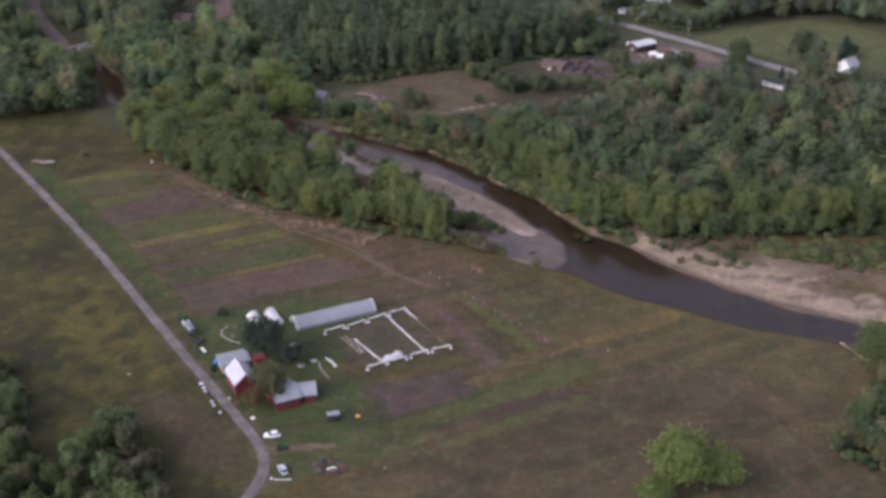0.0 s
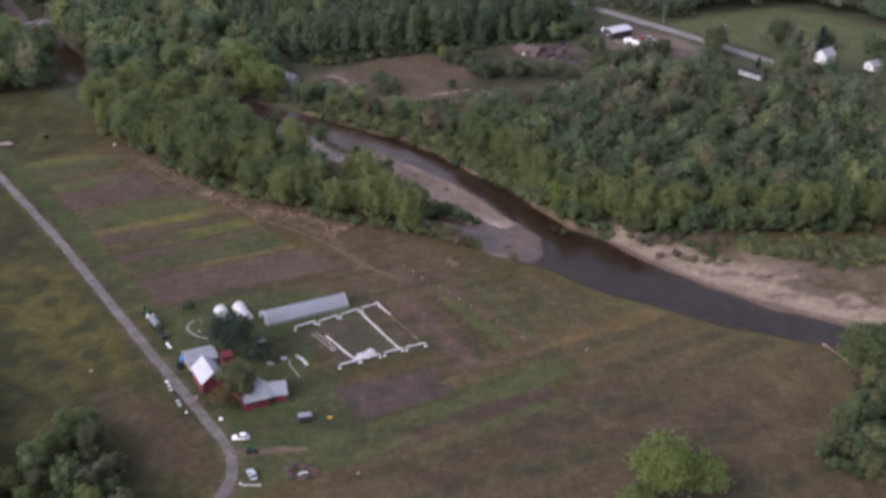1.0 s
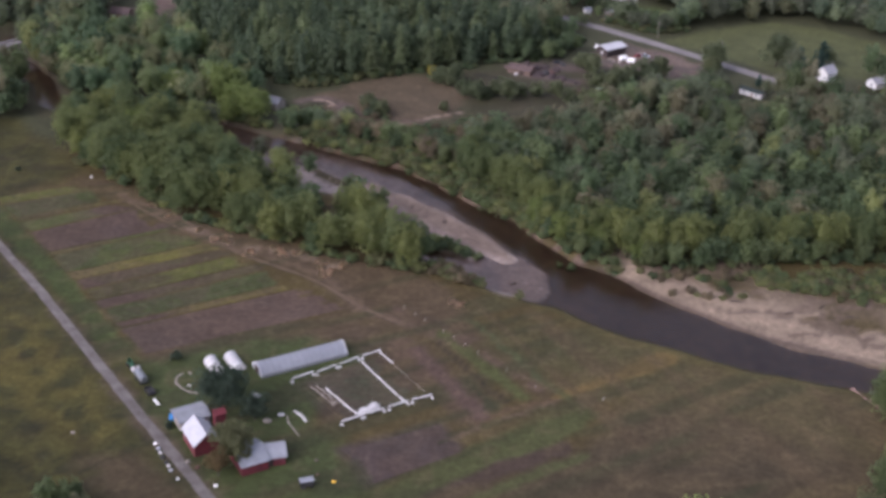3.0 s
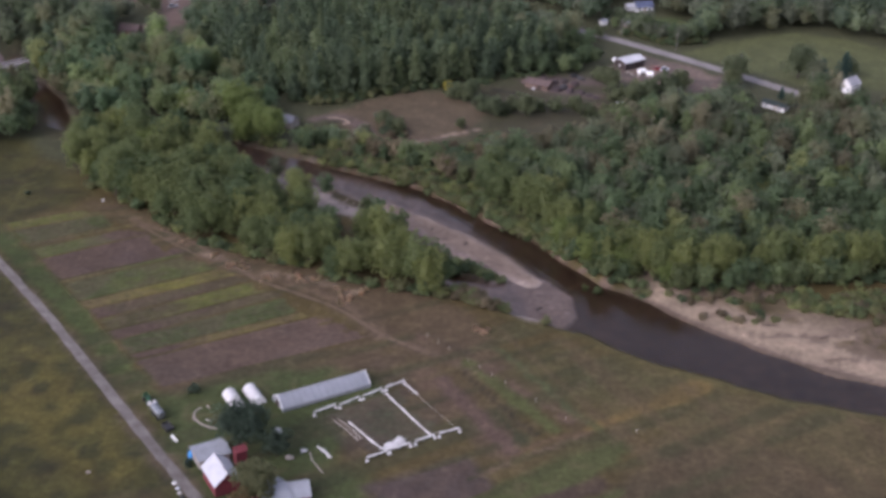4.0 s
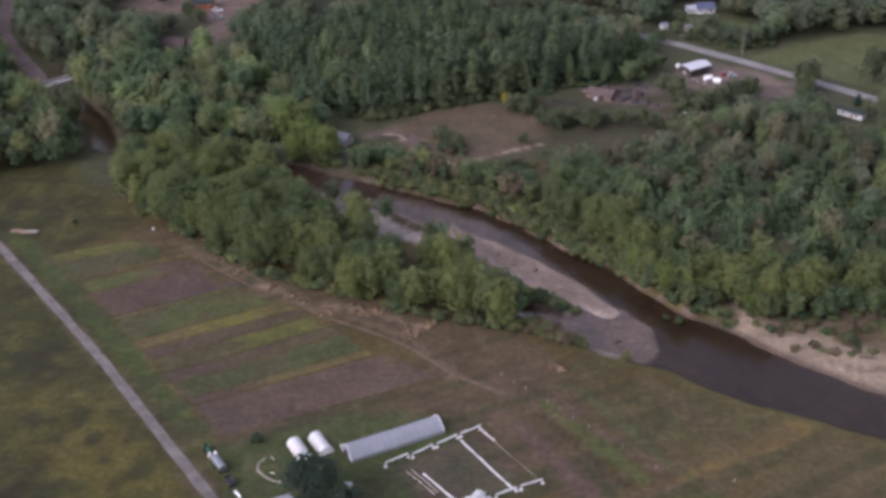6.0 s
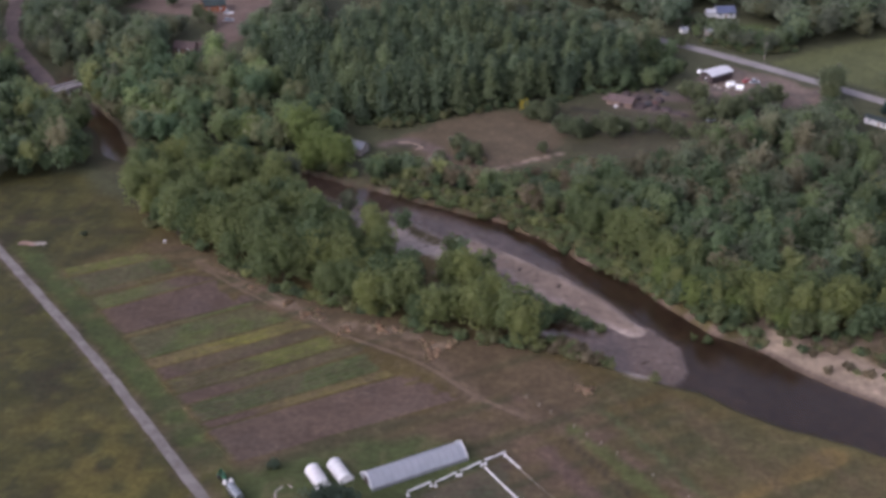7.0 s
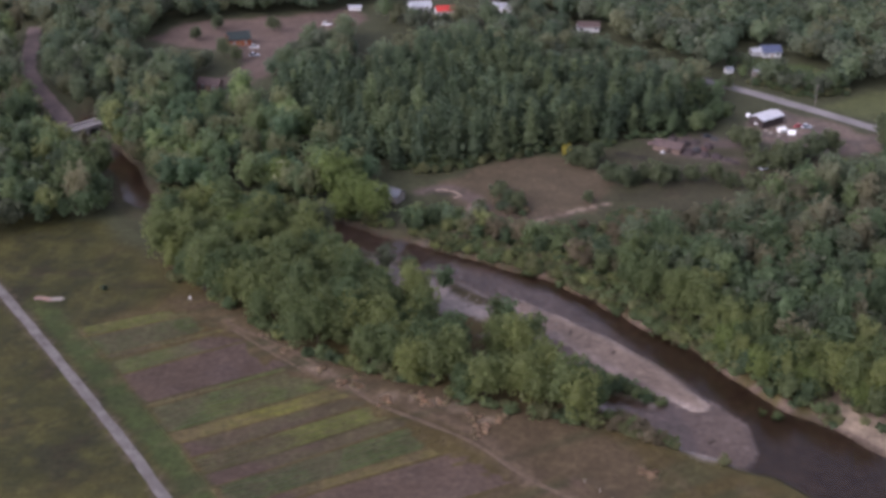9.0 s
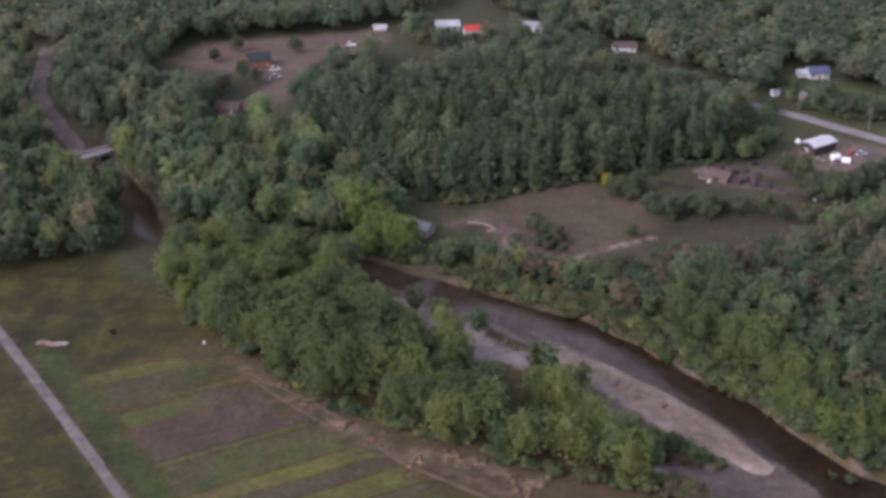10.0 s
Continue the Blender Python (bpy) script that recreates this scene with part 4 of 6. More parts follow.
RUST = surface("rusty_iron", (0.11, 0.055, 0.045), (0.075, 0.045, 0.038), 0.85, scale=1.5, fine=8)
CAR_WHITE = surface("white_car_paint", (0.8, 0.8, 0.81), (0.76, 0.76, 0.77), 0.25, scale=0.5, fine=2, vary=0.02, bump=0, spec=0.5)
CAR_RED = surface("red_car_paint", (0.35, 0.04, 0.04), (0.3, 0.035, 0.035), 0.3, vary=0.03, bump=0, spec=0.5)
CAR_GREY = surface("silver_car_paint", (0.5, 0.53, 0.58), (0.46, 0.49, 0.54), 0.3, 0.3, vary=0.03, bump=0)
CONCRETE = surface("pale_concrete", (0.45, 0.42, 0.4), (0.36, 0.33, 0.31), 0.9, scale=0.6, fine=5)
ROCK = surface("river_stone", (0.2, 0.17, 0.15), (0.13, 0.11, 0.1), 0.85, scale=1.5, fine=7)
DEADWOOD = surface("wet_driftwood", (0.055, 0.042, 0.035), (0.09, 0.07, 0.055), 0.85, scale=1.5, fine=8)
HAY = surface("pink_brown_slash", (0.26, 0.16, 0.13), (0.2, 0.15, 0.13), 0.95, scale=1.2, fine=6)


def glass_material():
    m, n, l, bsdf = graph("window_glass")
    bsdf.inputs["Base Color"].default_value = (0.03, 0.035, 0.04, 1)
    bsdf.inputs["Roughness"].default_value = 0.08
    bsdf.inputs["Specular IOR Level"].default_value = 0.6
    return m


GLASS = glass_material()


# ---- crops: each bed a rumpled, row-planted strip ----
def crop_bed(name, a0, a1, b0, b1, colours, rows, tall, seed, label):
    """A planted bed between the lines a0-a1 and b0-b1, its rows along them."""
    rng = np.random.default_rng(seed)
    length = math.hypot(a1[0] - a0[0], a1[1] - a0[1])
    wide = math.hypot(b0[0] - a0[0], b0[1] - a0[1])
    nu, nv = int(length / 0.45), max(6, rows * 6)
    U, V = np.meshgrid(np.linspace(0, 1, nu), np.linspace(0, 1, nv))
    ragged = (vnoise(V * wide, V * 0 + seed, 1.5, seed) - 0.5) * 0.06 - 0.012 * (1 - U) * vnoise(V * wide, V * 0 + 7, 2.5, seed + 9)
    U2 = np.clip(U, 0, 1) * (1 + ragged)
    X = (a0[0] + (a1[0] - a0[0]) * U2) * (1 - V) + (b0[0] + (b1[0] - b0[0]) * U2) * V
    Y = (a0[1] + (a1[1] - a0[1]) * U2) * (1 - V) + (b0[1] + (b1[1] - b0[1]) * U2) * V
    ridge = 0.5 - 0.5 * np.cos(V * rows * 2 * math.pi)
    gaps = smooth(0.2, 0.5, vnoise(X, Y, 2.2, seed + 1))
    bald = smooth(0.62, 0.4, vnoise(X * 0.47 + Y * 0.88, Y * 0.47 - X * 0.88, 9, seed + 5)) * smooth(0, 5 + 6 * vnoise(X, Y, 3, seed + 6), (1 - U) * length)
    leafy = ridge ** 0.7 * (0.35 + 0.65 * gaps) * (0.35 + 0.65 * bald)
    Z = height(X, Y) + 0.05 + leafy * tall * (0.7 + 0.6 * vnoise(X, Y, 0.7, seed + 2))
    soil = np.array(SOIL) * 0.85
    c0, c1 = np.array(colours[0]), np.array(colours[-1])
    patch = smooth(0.3, 0.75, vnoise(X, Y, 7, seed + 3) * 0.6 + U * 0.75 - 0.12)[..., None]
    C = soil + (c0 + (c1 - c0) * patch - soil) * np.clip((leafy * 0.45 + 0.62) * (0.8 + 0.2 * bald) * (0.8 + 0.4 * vnoise(X, Y, 1.6, seed + 8)), 0, 1)[..., None]
    ends = np.minimum(U, 1 - U) * length - 5 * smooth(0.3, 0.8, vnoise(X, Y, 3.5, seed + 10)) * U - 1.2 * vnoise(X, Y, 1.5, seed + 11)
    C = C + (ground_tone(X, Y) - C) * smooth(1.8, 0.0, ends)[..., None]
    edge = np.minimum(np.minimum(U, 1 - U) * length, np.minimum(V, 1 - V) * wide)
    Z = Z - 0.2 * smooth(0.3, 0, edge)
    return tagged(new(name, mesh_of(name, np.stack([X, Y, Z], -1).reshape(-1, 3), grid_faces(nu, nv), [GROUND], C.reshape(-1, 3))), label, "crop", "vegetable beds", "stuff")


def mid(p, q, t):
    return (p[0] + (q[0] - p[0]) * t, p[1] + (q[1] - p[1]) * t)


W0, W1, E0, E1 = (-153.4, 440.0), (-85.6, 343.8), (-122.7, 453.6), (-24.0, 371.5)
YG, DG, MG, OCH = (0.076, 0.083, 0.023), (0.046, 0.059, 0.021), (0.06, 0.071, 0.023), (0.094, 0.08, 0.028)
FALLOW, TILTH = (0.067, 0.049, 0.041), (0.066, 0.049, 0.038)
DULL, WEED, BARE, GOLD = (0.044, 0.052, 0.022), (0.058, 0.054, 0.025), (0.063, 0.045, 0.034), (0.098, 0.096, 0.023)
BEDS = [("yellow_green_crop_bed", 0.0, 0.0, 0.055, 0.045, (YG, YG), 3, 0.4, "yellow-green leafy crop in low rows"),
        ("green_crop_bed", 0.06, 0.05, 0.165, 0.135, (DG, DG), 7, 0.35, "even green crop in planted rows"),
        ("yellow_crop_row", 0.165, 0.145, 0.185, 0.16, (WEED, GOLD), 1, 0.3, "thin yellow row of plants"),
        ("weedy_bed", 0.2, 0.17, 0.27, 0.225, (MG, TILTH), 4, 0.2, "patchy weeds on brown soil"),
        ("bare_soil_bed", 0.275, 0.23, 0.415, 0.38, (BARE, FALLOW), 9, 0.08, "bare raked brown soil"),
        ("yellow_edge_row", 0.417, 0.383, 0.437, 0.4, (OCH, MG), 1, 0.3, "thin ochre row of plants"),
        ("dark_green_crop_bed", 0.44, 0.405, 0.555, 0.515, (DG, MG), 7, 0.35, "dark green crop in rows"),
        ("ochre_crop_bed", 0.557, 0.518, 0.605, 0.57, (OCH, GOLD), 2, 0.4, "ochre and bright yellow crop rows"),
        ("narrow_soil_bed", 0.607, 0.575, 0.665, 0.62, (BARE, WEED), 4, 0.1, "narrow band of bare soil"),
        ("bright_crop_bed", 0.67, 0.625, 0.735, 0.69, (WEED, YG), 4, 0.4, "dull to bright green crop with yellow patches"),
        ("brown_bed", 0.737, 0.695, 0.785, 0.735, (BARE, WEED), 3, 0.12, "brown soil with sparse weeds"),
        ("deep_green_crop_bed", 0.787, 0.74, 0.865, 0.83, (DULL, DG), 5, 0.4, "deep green leafy crop rows"),
        ("olive_crop_bed", 0.867, 0.833, 0.895, 0.862, (BARE, OCH), 3, 0.2, "brown soil with olive crop rows"),
        ("raked_soil_bed", 0.9, 0.868, 1.04, 1.02, (TILTH, (0.082, 0.058, 0.044)), 8, 0.1, "bare raked soil with green streaks")]
for i, (nm, w0, e0, w1, e1, cols, rows_, tall_, lab) in enumerate(BEDS):
    crop_bed(nm, mid(W0, W1, w0), mid(E0, E1, e0), mid(W0, W1, w1), mid(E0, E1, e1), cols, rows_, tall_, 200 + i * 7, lab)
crop_bed("sown_plot", (-22, 297), (4.5, 310), (-15, 283), (10, 298), (SOIL_DARK, (0.056, 0.044, 0.038)), 12, 0.05, 401, "dark tilled plot in fine rows")
crop_bed("planted_plot", (-36, 327), (-13.5, 342), (-23, 310.5), (0.5, 320.5), ((0.055, 0.047, 0.033), (0.05, 0.054, 0.03)), 10, 0.15, 402, "weedy soil plot between plastic covers")


# ---- farmyard buildings ----
def gable_building(name, x, y, turn, length, width, eave, ridge, wall_mat, roof_mat, label, category="building", over=0.45, doors=(), windows=(), rib=0.9, roof_label=""):
    """Solid walls with framed door and window plates, two roof slopes with ribs and thickness, a ridge cap. Length runs
    along local x.
    """
    b = thing(name, x, y, turn, label, category)
    t = 0.18
    L, W = length / 2, width / 2
    for sy in (-1, 1):
        part("wall", block(0, sy * (W - t / 2), -0.2, length, t, eave + 0.2), wall_mat, b)
    for sx in (-1, 1):
        bm = bmesh.new()
        prism([(-W + t, -0.2), (W - t, -0.2), (W - t, eave), (0, ridge - 0.12), (-W + t, eave)], -t / 2, t / 2, bm)
        bmesh.ops.transform(bm, matrix=pose(sx * (L - t / 2), 0, 0, 0, 0, 90), verts=bm.verts[:])
        part("gable_wall", bm, wall_mat, b)
    slope = math.atan2(ridge - eave, W)
    run = W / math.cos(slope) + over
    for sy in (-1, 1):
        n = int((length + 2 * over) / rib)
        top = []
        for k in range(n + 1):
            c = -L - over + 0.08 + k * (length + 2 * over - 0.16) / n
            top += [(c - 0.06, 0.1), (c - 0.03, 0.16), (c + 0.03, 0.16), (c + 0.06, 0.1)]
        bm = prism([(-L - over, 0), (-L - over, 0.1), *top, (L + over, 0.1), (L + over, 0)], -run / 2, run / 2)
        m = pose(0, 0, ridge) @ pose(0, 0, 0, math.degrees(slope) * -sy) @ pose(0, sy * run / 2, 0)
        bmesh.ops.transform(bm, matrix=m, verts=bm.verts[:])
        part("roof_slope", bm, roof_mat, b, roof_label)
    part("ridge_cap", rotated(prism([(-0.25, ridge + 0.06), (0, ridge + 0.22), (0.25, ridge + 0.06), (0, ridge + 0.1)], -L - over, L + over), 90), roof_mat, b)
    for side, u, z, w, h, mat in doors:
        d = part("door", wall_plate(side, u, z, w, h, L, W, 0.08), mat, b)
        part("door_frame", wall_frame(side, u, z, w, h, L, W), wall_mat, d)
    for side, u, z, w, h in windows:
        p = part("window", wall_frame(side, u, z, w, h, L, W), WHITE, b)
        part("pane", wall_plate(side, u, z, w, h, L, W, 0.03), GLASS, p)
    return b


def rotated(bm, deg):
    bmesh.ops.transform(bm, matrix=pose(0, 0, 0, 0, 0, deg), verts=bm.verts[:])
    return bm


def wall_pose(side, u, L, W):
    """Faces: s, n (along the length), e, w (gable ends)."""
    return {"s": pose(u, -W, 0), "n": pose(u, W, 0, 0, 0, 180), "e": pose(L, u, 0, 0, 0, 90), "w": pose(-L, u, 0, 0, 0, -90)}[side]


def wall_plate(side, u, z, w, h, L, W, proud):
    return block(0, -proud / 2 - 0.003, z, w, proud, h, m=wall_pose(side, u, L, W))


def wall_frame(side, u, z, w, h, L, W):
    bm, f, m = bmesh.new(), 0.12, wall_pose(side, u, L, W)
    for a in ((-w / 2 - f / 2, z - f, f, h + 2 * f), (w / 2 + f / 2, z - f, f, h + 2 * f)):
        block(a[0], -0.06, a[1], a[2], 0.12, a[3], bm, m=m)
    block(0, -0.06, z - f, w, 0.12, f, bm, m=m)
    block(0, -0.06, z + h, w, 0.12, f, bm, m=m)
    return bm


gable_building("red_barn", -59.4, 298.4, -62, 8.8, 6.6, 3.6, 6.4, RED, TIN_WHITE, "red wooden barn with a steep white metal roof", "barn",
               doors=[("e", 0, 0, 2.2, 2.4, RED)])
gable_building("grey_shed", -63.6, 308.8, 28, 8.2, 6.4, 2.7, 3.6, WOOD_GREY, TIN, "low shed under a grey corrugated roof", "shed", doors=[("s", -1.5, 0, 2.2, 2.0, SHADE)])
gable_building("small_red_shed", -55.6, 306.6, 28, 2.8, 2.6, 4.8, 5.5, RED, RED, "small tall red shed with a red roof", "shed", over=0.25, doors=[("s", 0, 0, 1.0, 2.0, SHADE)])
gable_building("long_red_barn", -46.3, 291.4, 28, 7.2, 9.4, 3.0, 5.0, RED, TIN, "long red barn with a pale grey metal roof", "barn",
               doors=[("s", 2.4, 0, 1.6, 2.2, RED)])
gable_building("barn_wing", -40.1, 293.3, 14, 5.4, 6.2, 2.7, 4.9, RED, TIN, "low red barn annexe with a bay painted dark", "barn", doors=[("s", -1.4, 0, 1.8, 2.1, SHADE)])


def hoop_house(name, x, y, turn, length, width, tall, film, label, ribs, skirt=0.5, peaked=False):
    """A polytunnel: hooped film in bays, hoops proud of it, baseboards, closed ends with doors."""
    h = thing(name, x, y, turn, label, "greenhouse")
    L, W, n = length / 2, width / 2, 16
    arc = [(W * math.cos(math.pi * i / n), skirt + (tall - skirt) * math.sin(math.pi * i / n) ** 0.85) for i in range(n + 1)]
    if peaked:
        arc = [(p, skirt + (tall - skirt) * (1 - abs(p / W) ** 1.35)) for p, _ in arc]
    step = length / ribs
    for k in range(ribs):
        bm = bmesh.new()
        rows = []
        for j in range(5):
            u = -L + step * (k + j / 4)
            sag = -0.05 * math.sin(math.pi * j / 4)
            rows.append([bm.verts.new((u, px * (1 + sag * 0.3), max(0.0, pz + sag))) for px, pz in arc])
        for a, b in zip(rows, rows[1:]):
            for i in range(n):
                bm.faces.new((a[i], a[i + 1], b[i + 1], b[i]))
        bmesh.ops.solidify(bm, geom=bm.faces[:], thickness=0.03)
        part("film_bay", bm, film, h)
    for k in range(ribs + 1):
        u = -L + step * k
        bm = bmesh.new()
        for a, b in zip(arc, arc[1:]):
            rod((u, a[0] * 1.006, a[1] + 0.03), (u, b[0] * 1.006, b[1] + 0.03), 0.1 if k in (0, ribs) else 0.035, 5, bm)
        part("hoop", bm, WHITE if k in (0, ribs) else STEEL, h)
    for sy in (-1, 1):
        part("baseboard", block(0, sy * W, -0.1, length, 0.08, skirt + 0.1), TIN if skirt > 0.6 else WOOD_GREY, h)
    for sx in (-1, 1):
        bm = bmesh.new()
        vs = [bm.verts.new((sx * (L - 0.05), px * 0.99, pz)) for px, pz in arc] + [bm.verts.new((sx * (L - 0.05), -W * 0.99, 0)), bm.verts.new((sx * (L - 0.05), W * 0.99, 0))]
        bm.faces.new(vs)
        bmesh.ops.solidify(bm, geom=bm.faces[:], thickness=0.04)
        e = part("end_wall", bm, film, h)
        part("door", block(sx * (L + 0.02), 0, 0, 0.06, min(2.4, W), 2.1), SHADE if tall > 3 else film, e)
    return h


hoop_house("long_greenhouse", -36.2, 338.9, 28, 27.2, 7.0, 3.5, FILM, "long peaked greenhouse with milky grey film", 14, 0.9, True)
hoop_house("small_greenhouse", -60.4, 334.0, -62, 7.6, 3.8, 2.3, FILM_BRIGHT, "small white plastic hoop house", 4, 0.2)
hoop_house("small_greenhouse", -55.0, 336.4, -62, 7.6, 3.8, 2.3, FILM_BRIGHT, "small white plastic hoop house", 4, 0.2)


# ---- the unfinished tunnels: posts and rails with white film rolled along them ----
def rolled_rail(a, b, z, legs=True, thin=False):
    r = thing("rolled_cover", (a[0] + b[0]) / 2, (a[1] + b[1]) / 2, 0, "white plastic cover rolled on a low rail" if not thin else "thin pale rail lying on the soil", "plastic cover", "rolled covers", z=0)
    o = Vector(((a[0] + b[0]) / 2, (a[1] + b[1]) / 2, 0))
    A, B = Vector((*a, z)) - o, Vector((*b, z)) - o
    g = [ground_z(*p) for p in (a, b)]
    part("roll", strip_along([A, A.lerp(B, 0.5) + Vector((0, 0, -0.08)), B], 0.16 if thin else 0.48, 0.08 if thin else 0.36, int(a[0] * 7) % 97, 0.35), WOOD_GREY if thin else FILM_WHITE, r)
    if legs:
        for p, gz in ((A, g[0]), (B, g[1])):
            part("post", rod((p.x, p.y, gz - 0.2), (p.x, p.y, z + 0.1), 0.06), STEEL, r)
            bm = lump(0.9, 0.9, 0.75, int(p.x * 31) % 53, 0.3, 2)
            bmesh.ops.translate(bm, vec=(p.x + 0.1, p.y - 0.35, gz), verts=bm.verts[:])
            part("gathered_end", bm, FILM_WHITE, r)


for a, b in (((-37.9, 328.3), (-32.2, 332.2)), ((-31.0, 332.0), (-25.6, 336.0)), ((-24.6, 336.4), (-19.2, 340.4)), ((-18.2, 341.0), (-12.9, 344.3))):
    rolled_rail(a, b, 1.0)
for a, b in (((-23.0, 308.5), (-17.6, 311.6)), ((-17.0, 312.0), (-11.6, 314.9)), ((-10.2, 315.8), (-5.0, 318.8)), ((-3.8, 319.3), (1.9, 321.9))):
    rolled_rail(a, b, 1.0)
rolled_rail((-18.1, 338.6), (-11.9, 328.6), 0.35, False)
rolled_rail((-11.9, 328.4), (-5.6, 318.9), 0.35, False)
rolled_rail((-28.1, 324.8), (-24.0, 319.4), 0.35, False)
rolled_rail((-24.0, 319.2), (-19.2, 313.2), 0.35, False)
rolled_rail((-12.7, 344.0), (-9.2, 338.8), 0.12, False)
rolled_rail((-9.0, 338.2), (2.0, 321.8), 0.05, False, True)
rolled_rail((-33.0, 326.6), (-25.7, 316.6), 0.05, False, True)
rolled_rail((-31.2, 327.6), (-24.2, 318.0), 0.05, False, True)
heap = thing("crumpled_film", -15.6, 315.4, 28, "crumpled heap of white plastic film", "plastic sheet")
part("fold", lump(7.0, 3.0, 1.0, 3, 0.35), FILM_WHITE, heap)
bm = lump(2.6, 1.8, 1.0, 9, 0.35)
bmesh.ops.translate(bm, vec=(1.6, 0.9, 0.2), verts=bm.verts[:])
part("fold", bm, FILM_WHITE, heap)


def ground_strip(name, pts, width, thick, mat, label, category, seed):
    o = pts[0]
    t = thing(name, o[0], o[1], 0, label, category, z=0)
    part("strip", strip_along([(p[0] - o[0], p[1] - o[1], ground_z(*p) + 0.02) for p in pts], width, thick, seed), mat, t)


ground_strip("loose_film", [(-36.2, 314.2), (-34.0, 312.0), (-32.6, 309.4)], 0.85, 0.3, FILM_WHITE, "loose strip of white plastic film on the grass", "plastic sheet", 4)
ground_strip("loose_film", [(-38.0, 311.8), (-37.4, 308.8), (-35.6, 305.6), (-34.2, 303.2)], 0.4, 0.15, WOOD_GREY, "thin trailing strip of white plastic film", "plastic sheet", 5)
ground_strip("loose_film", [(-40.4, 312.2), (-38.8, 312.6)], 1.2, 0.5, FILM_WHITE, "small bundle of white plastic film", "plastic sheet", 6)
ground_strip("drip_hose", [(-69.0, 331.3), (-70.6, 329.4), (-70.4, 326.4), (-68.4, 324.0), (-66.2, 322.4), (-63.4, 321.6)], 0.55, 0.18, WOOD_GREY, "pale curved line of hose laid on the lawn", "hose", 7)
ground_strip("plank", [(-67.6, 331.8), (-66.6, 330.8)], 0.4, 0.3, WOOD_GREY, "white scrap board on the lawn", "board", 8)
ground_strip("plank", [(-67.0, 325.6), (-66.0, 325.2)], 0.4, 0.2, FILM_WHITE, "white scrap board on the lawn", "board", 9)


# ---- vehicles and yard things ----
def car(name, x, y, turn, paint, label, length=4.5, wide=1.8, tall=1.48, group=""):
    """A car: lofted body, glazed cabin, four wheels with rims, lamps."""
    c = thing(name, x, y, turn, label, "car", group)
    L, W = length / 2, wide / 2
    bm = bmesh.new()
    rings = []
    for u, w, z0, z1 in ((-1.0, 0.8, 0.35, 0.7), (-0.92, 0.95, 0.25, 0.88), (-0.5, 1.0, 0.22, 0.95), (0.1, 1.0, 0.22, 0.95), (0.5, 1.0, 0.22, 0.92), (0.9, 0.94, 0.25, 0.78), (1.0, 0.78, 0.35, 0.62)):
        rings.append([bm.verts.new((u * L, a * w * W, z)) for a, z in ((-0.9, z0), (-1, z0 + 0.15), (-1, z1 - 0.12), (-0.88, z1), (0.88, z1), (1, z1 - 0.12), (1, z0 + 0.15), (0.9, z0))])
    for a, b in zip(rings, rings[1:]):
        for i in range(8):
            bm.faces.new((a[i], a[(i + 1) % 8], b[(i + 1) % 8], b[i]))
    bm.faces.new(rings[0])
    bm.faces.new(rings[-1][::-1])
    body = part("body", bm, paint, c)
    bm = bmesh.new()
    lo = [bm.verts.new((u * L, a * 0.9 * W, 0.9)) for u, a in ((-0.86, -1), (0.42, -1), (0.42, 1), (-0.86, 1))]
    hi = [bm.verts.new((u * L, a * 0.74 * W, tall - 0.05)) for u, a in ((-0.62, -1), (0.08, -1), (0.08, 1), (-0.62, 1))]
    for i in range(4):
        bm.faces.new((lo[i], lo[(i + 1) % 4], hi[(i + 1) % 4], hi[i]))
    bm.faces.new(hi)
    part("glazing", bm, GLASS, c)
    part("roof", block(-0.27 * L, 0, tall - 0.06, 0.74 * L, wide * 0.76, 0.07, bevel=0.02), paint, c)
    for sx in (-0.62, 0.62):
        for sy in (-1, 1):
            w = part("wheel", drum(0.32, 0.2, 14, pose(sx * L, sy * (W - 0.1), 0.32, 90)), BLACK, c)
            part("rim", drum(0.18, 0.22, 10, pose(sx * L, sy * (W - 0.1), 0.32, 90)), STEEL, w)
    for sy in (-1, 1):
        part("headlight", block(L * 0.93, sy * W * 0.66, 0.6, 0.12, 0.34, 0.14, bevel=0.03), FILM_WHITE, c)
        part("tail_light", block(-L * 0.95, sy * W * 0.7, 0.66, 0.1, 0.22, 0.16, bevel=0.02), CAR_RED, c)
    return c


car("white_car", -47.0, 273.5, 191, CAR_WHITE, "white car parked on the grass by the lane")
car("silver_car", -42.0, 258.3, 118, CAR_GREY, "silver car parked on the lawn", 4.2)


def wagon(name, x, y, turn, length, wide, sides, mat, label, roof=None, group=""):
    w = thing(name, x, y, turn, label, "wagon", group)
    part("bed", block(0, 0, 0.7, length, wide, 0.14, bevel=0.02), DARK_METAL, w)
    for sy in (-1, 1):
        part("side_panel", block(0, sy * (wide / 2 - 0.04), 0.84, length, 0.08, sides), mat, w)
    for sx in (-1, 1):
        part("end_panel", block(sx * (length / 2 - 0.04), 0, 0.84, 0.08, wide - 0.16, sides), mat, w)
    if roof:
        part("cover", block(0, 0, 0.86 + sides, length + 0.2, wide + 0.2, 0.12, bevel=0.04), roof, w)
    for sx in (-0.3, 0.3):
        for sy in (-1, 1):
            k = part("wheel", drum(0.36, 0.22, 14, pose(sx * length, sy * wide / 2, 0.36, 90)), BLACK, w)
            part("hub", drum(0.12, 0.24, 8, pose(sx * length, sy * wide / 2, 0.36, 90)), STEEL, k)
    part("drawbar", rod((length / 2, 0, 0.6), (length / 2 + 1.2, 0, 0.45), 0.06), DARK_METAL, w)
    return w


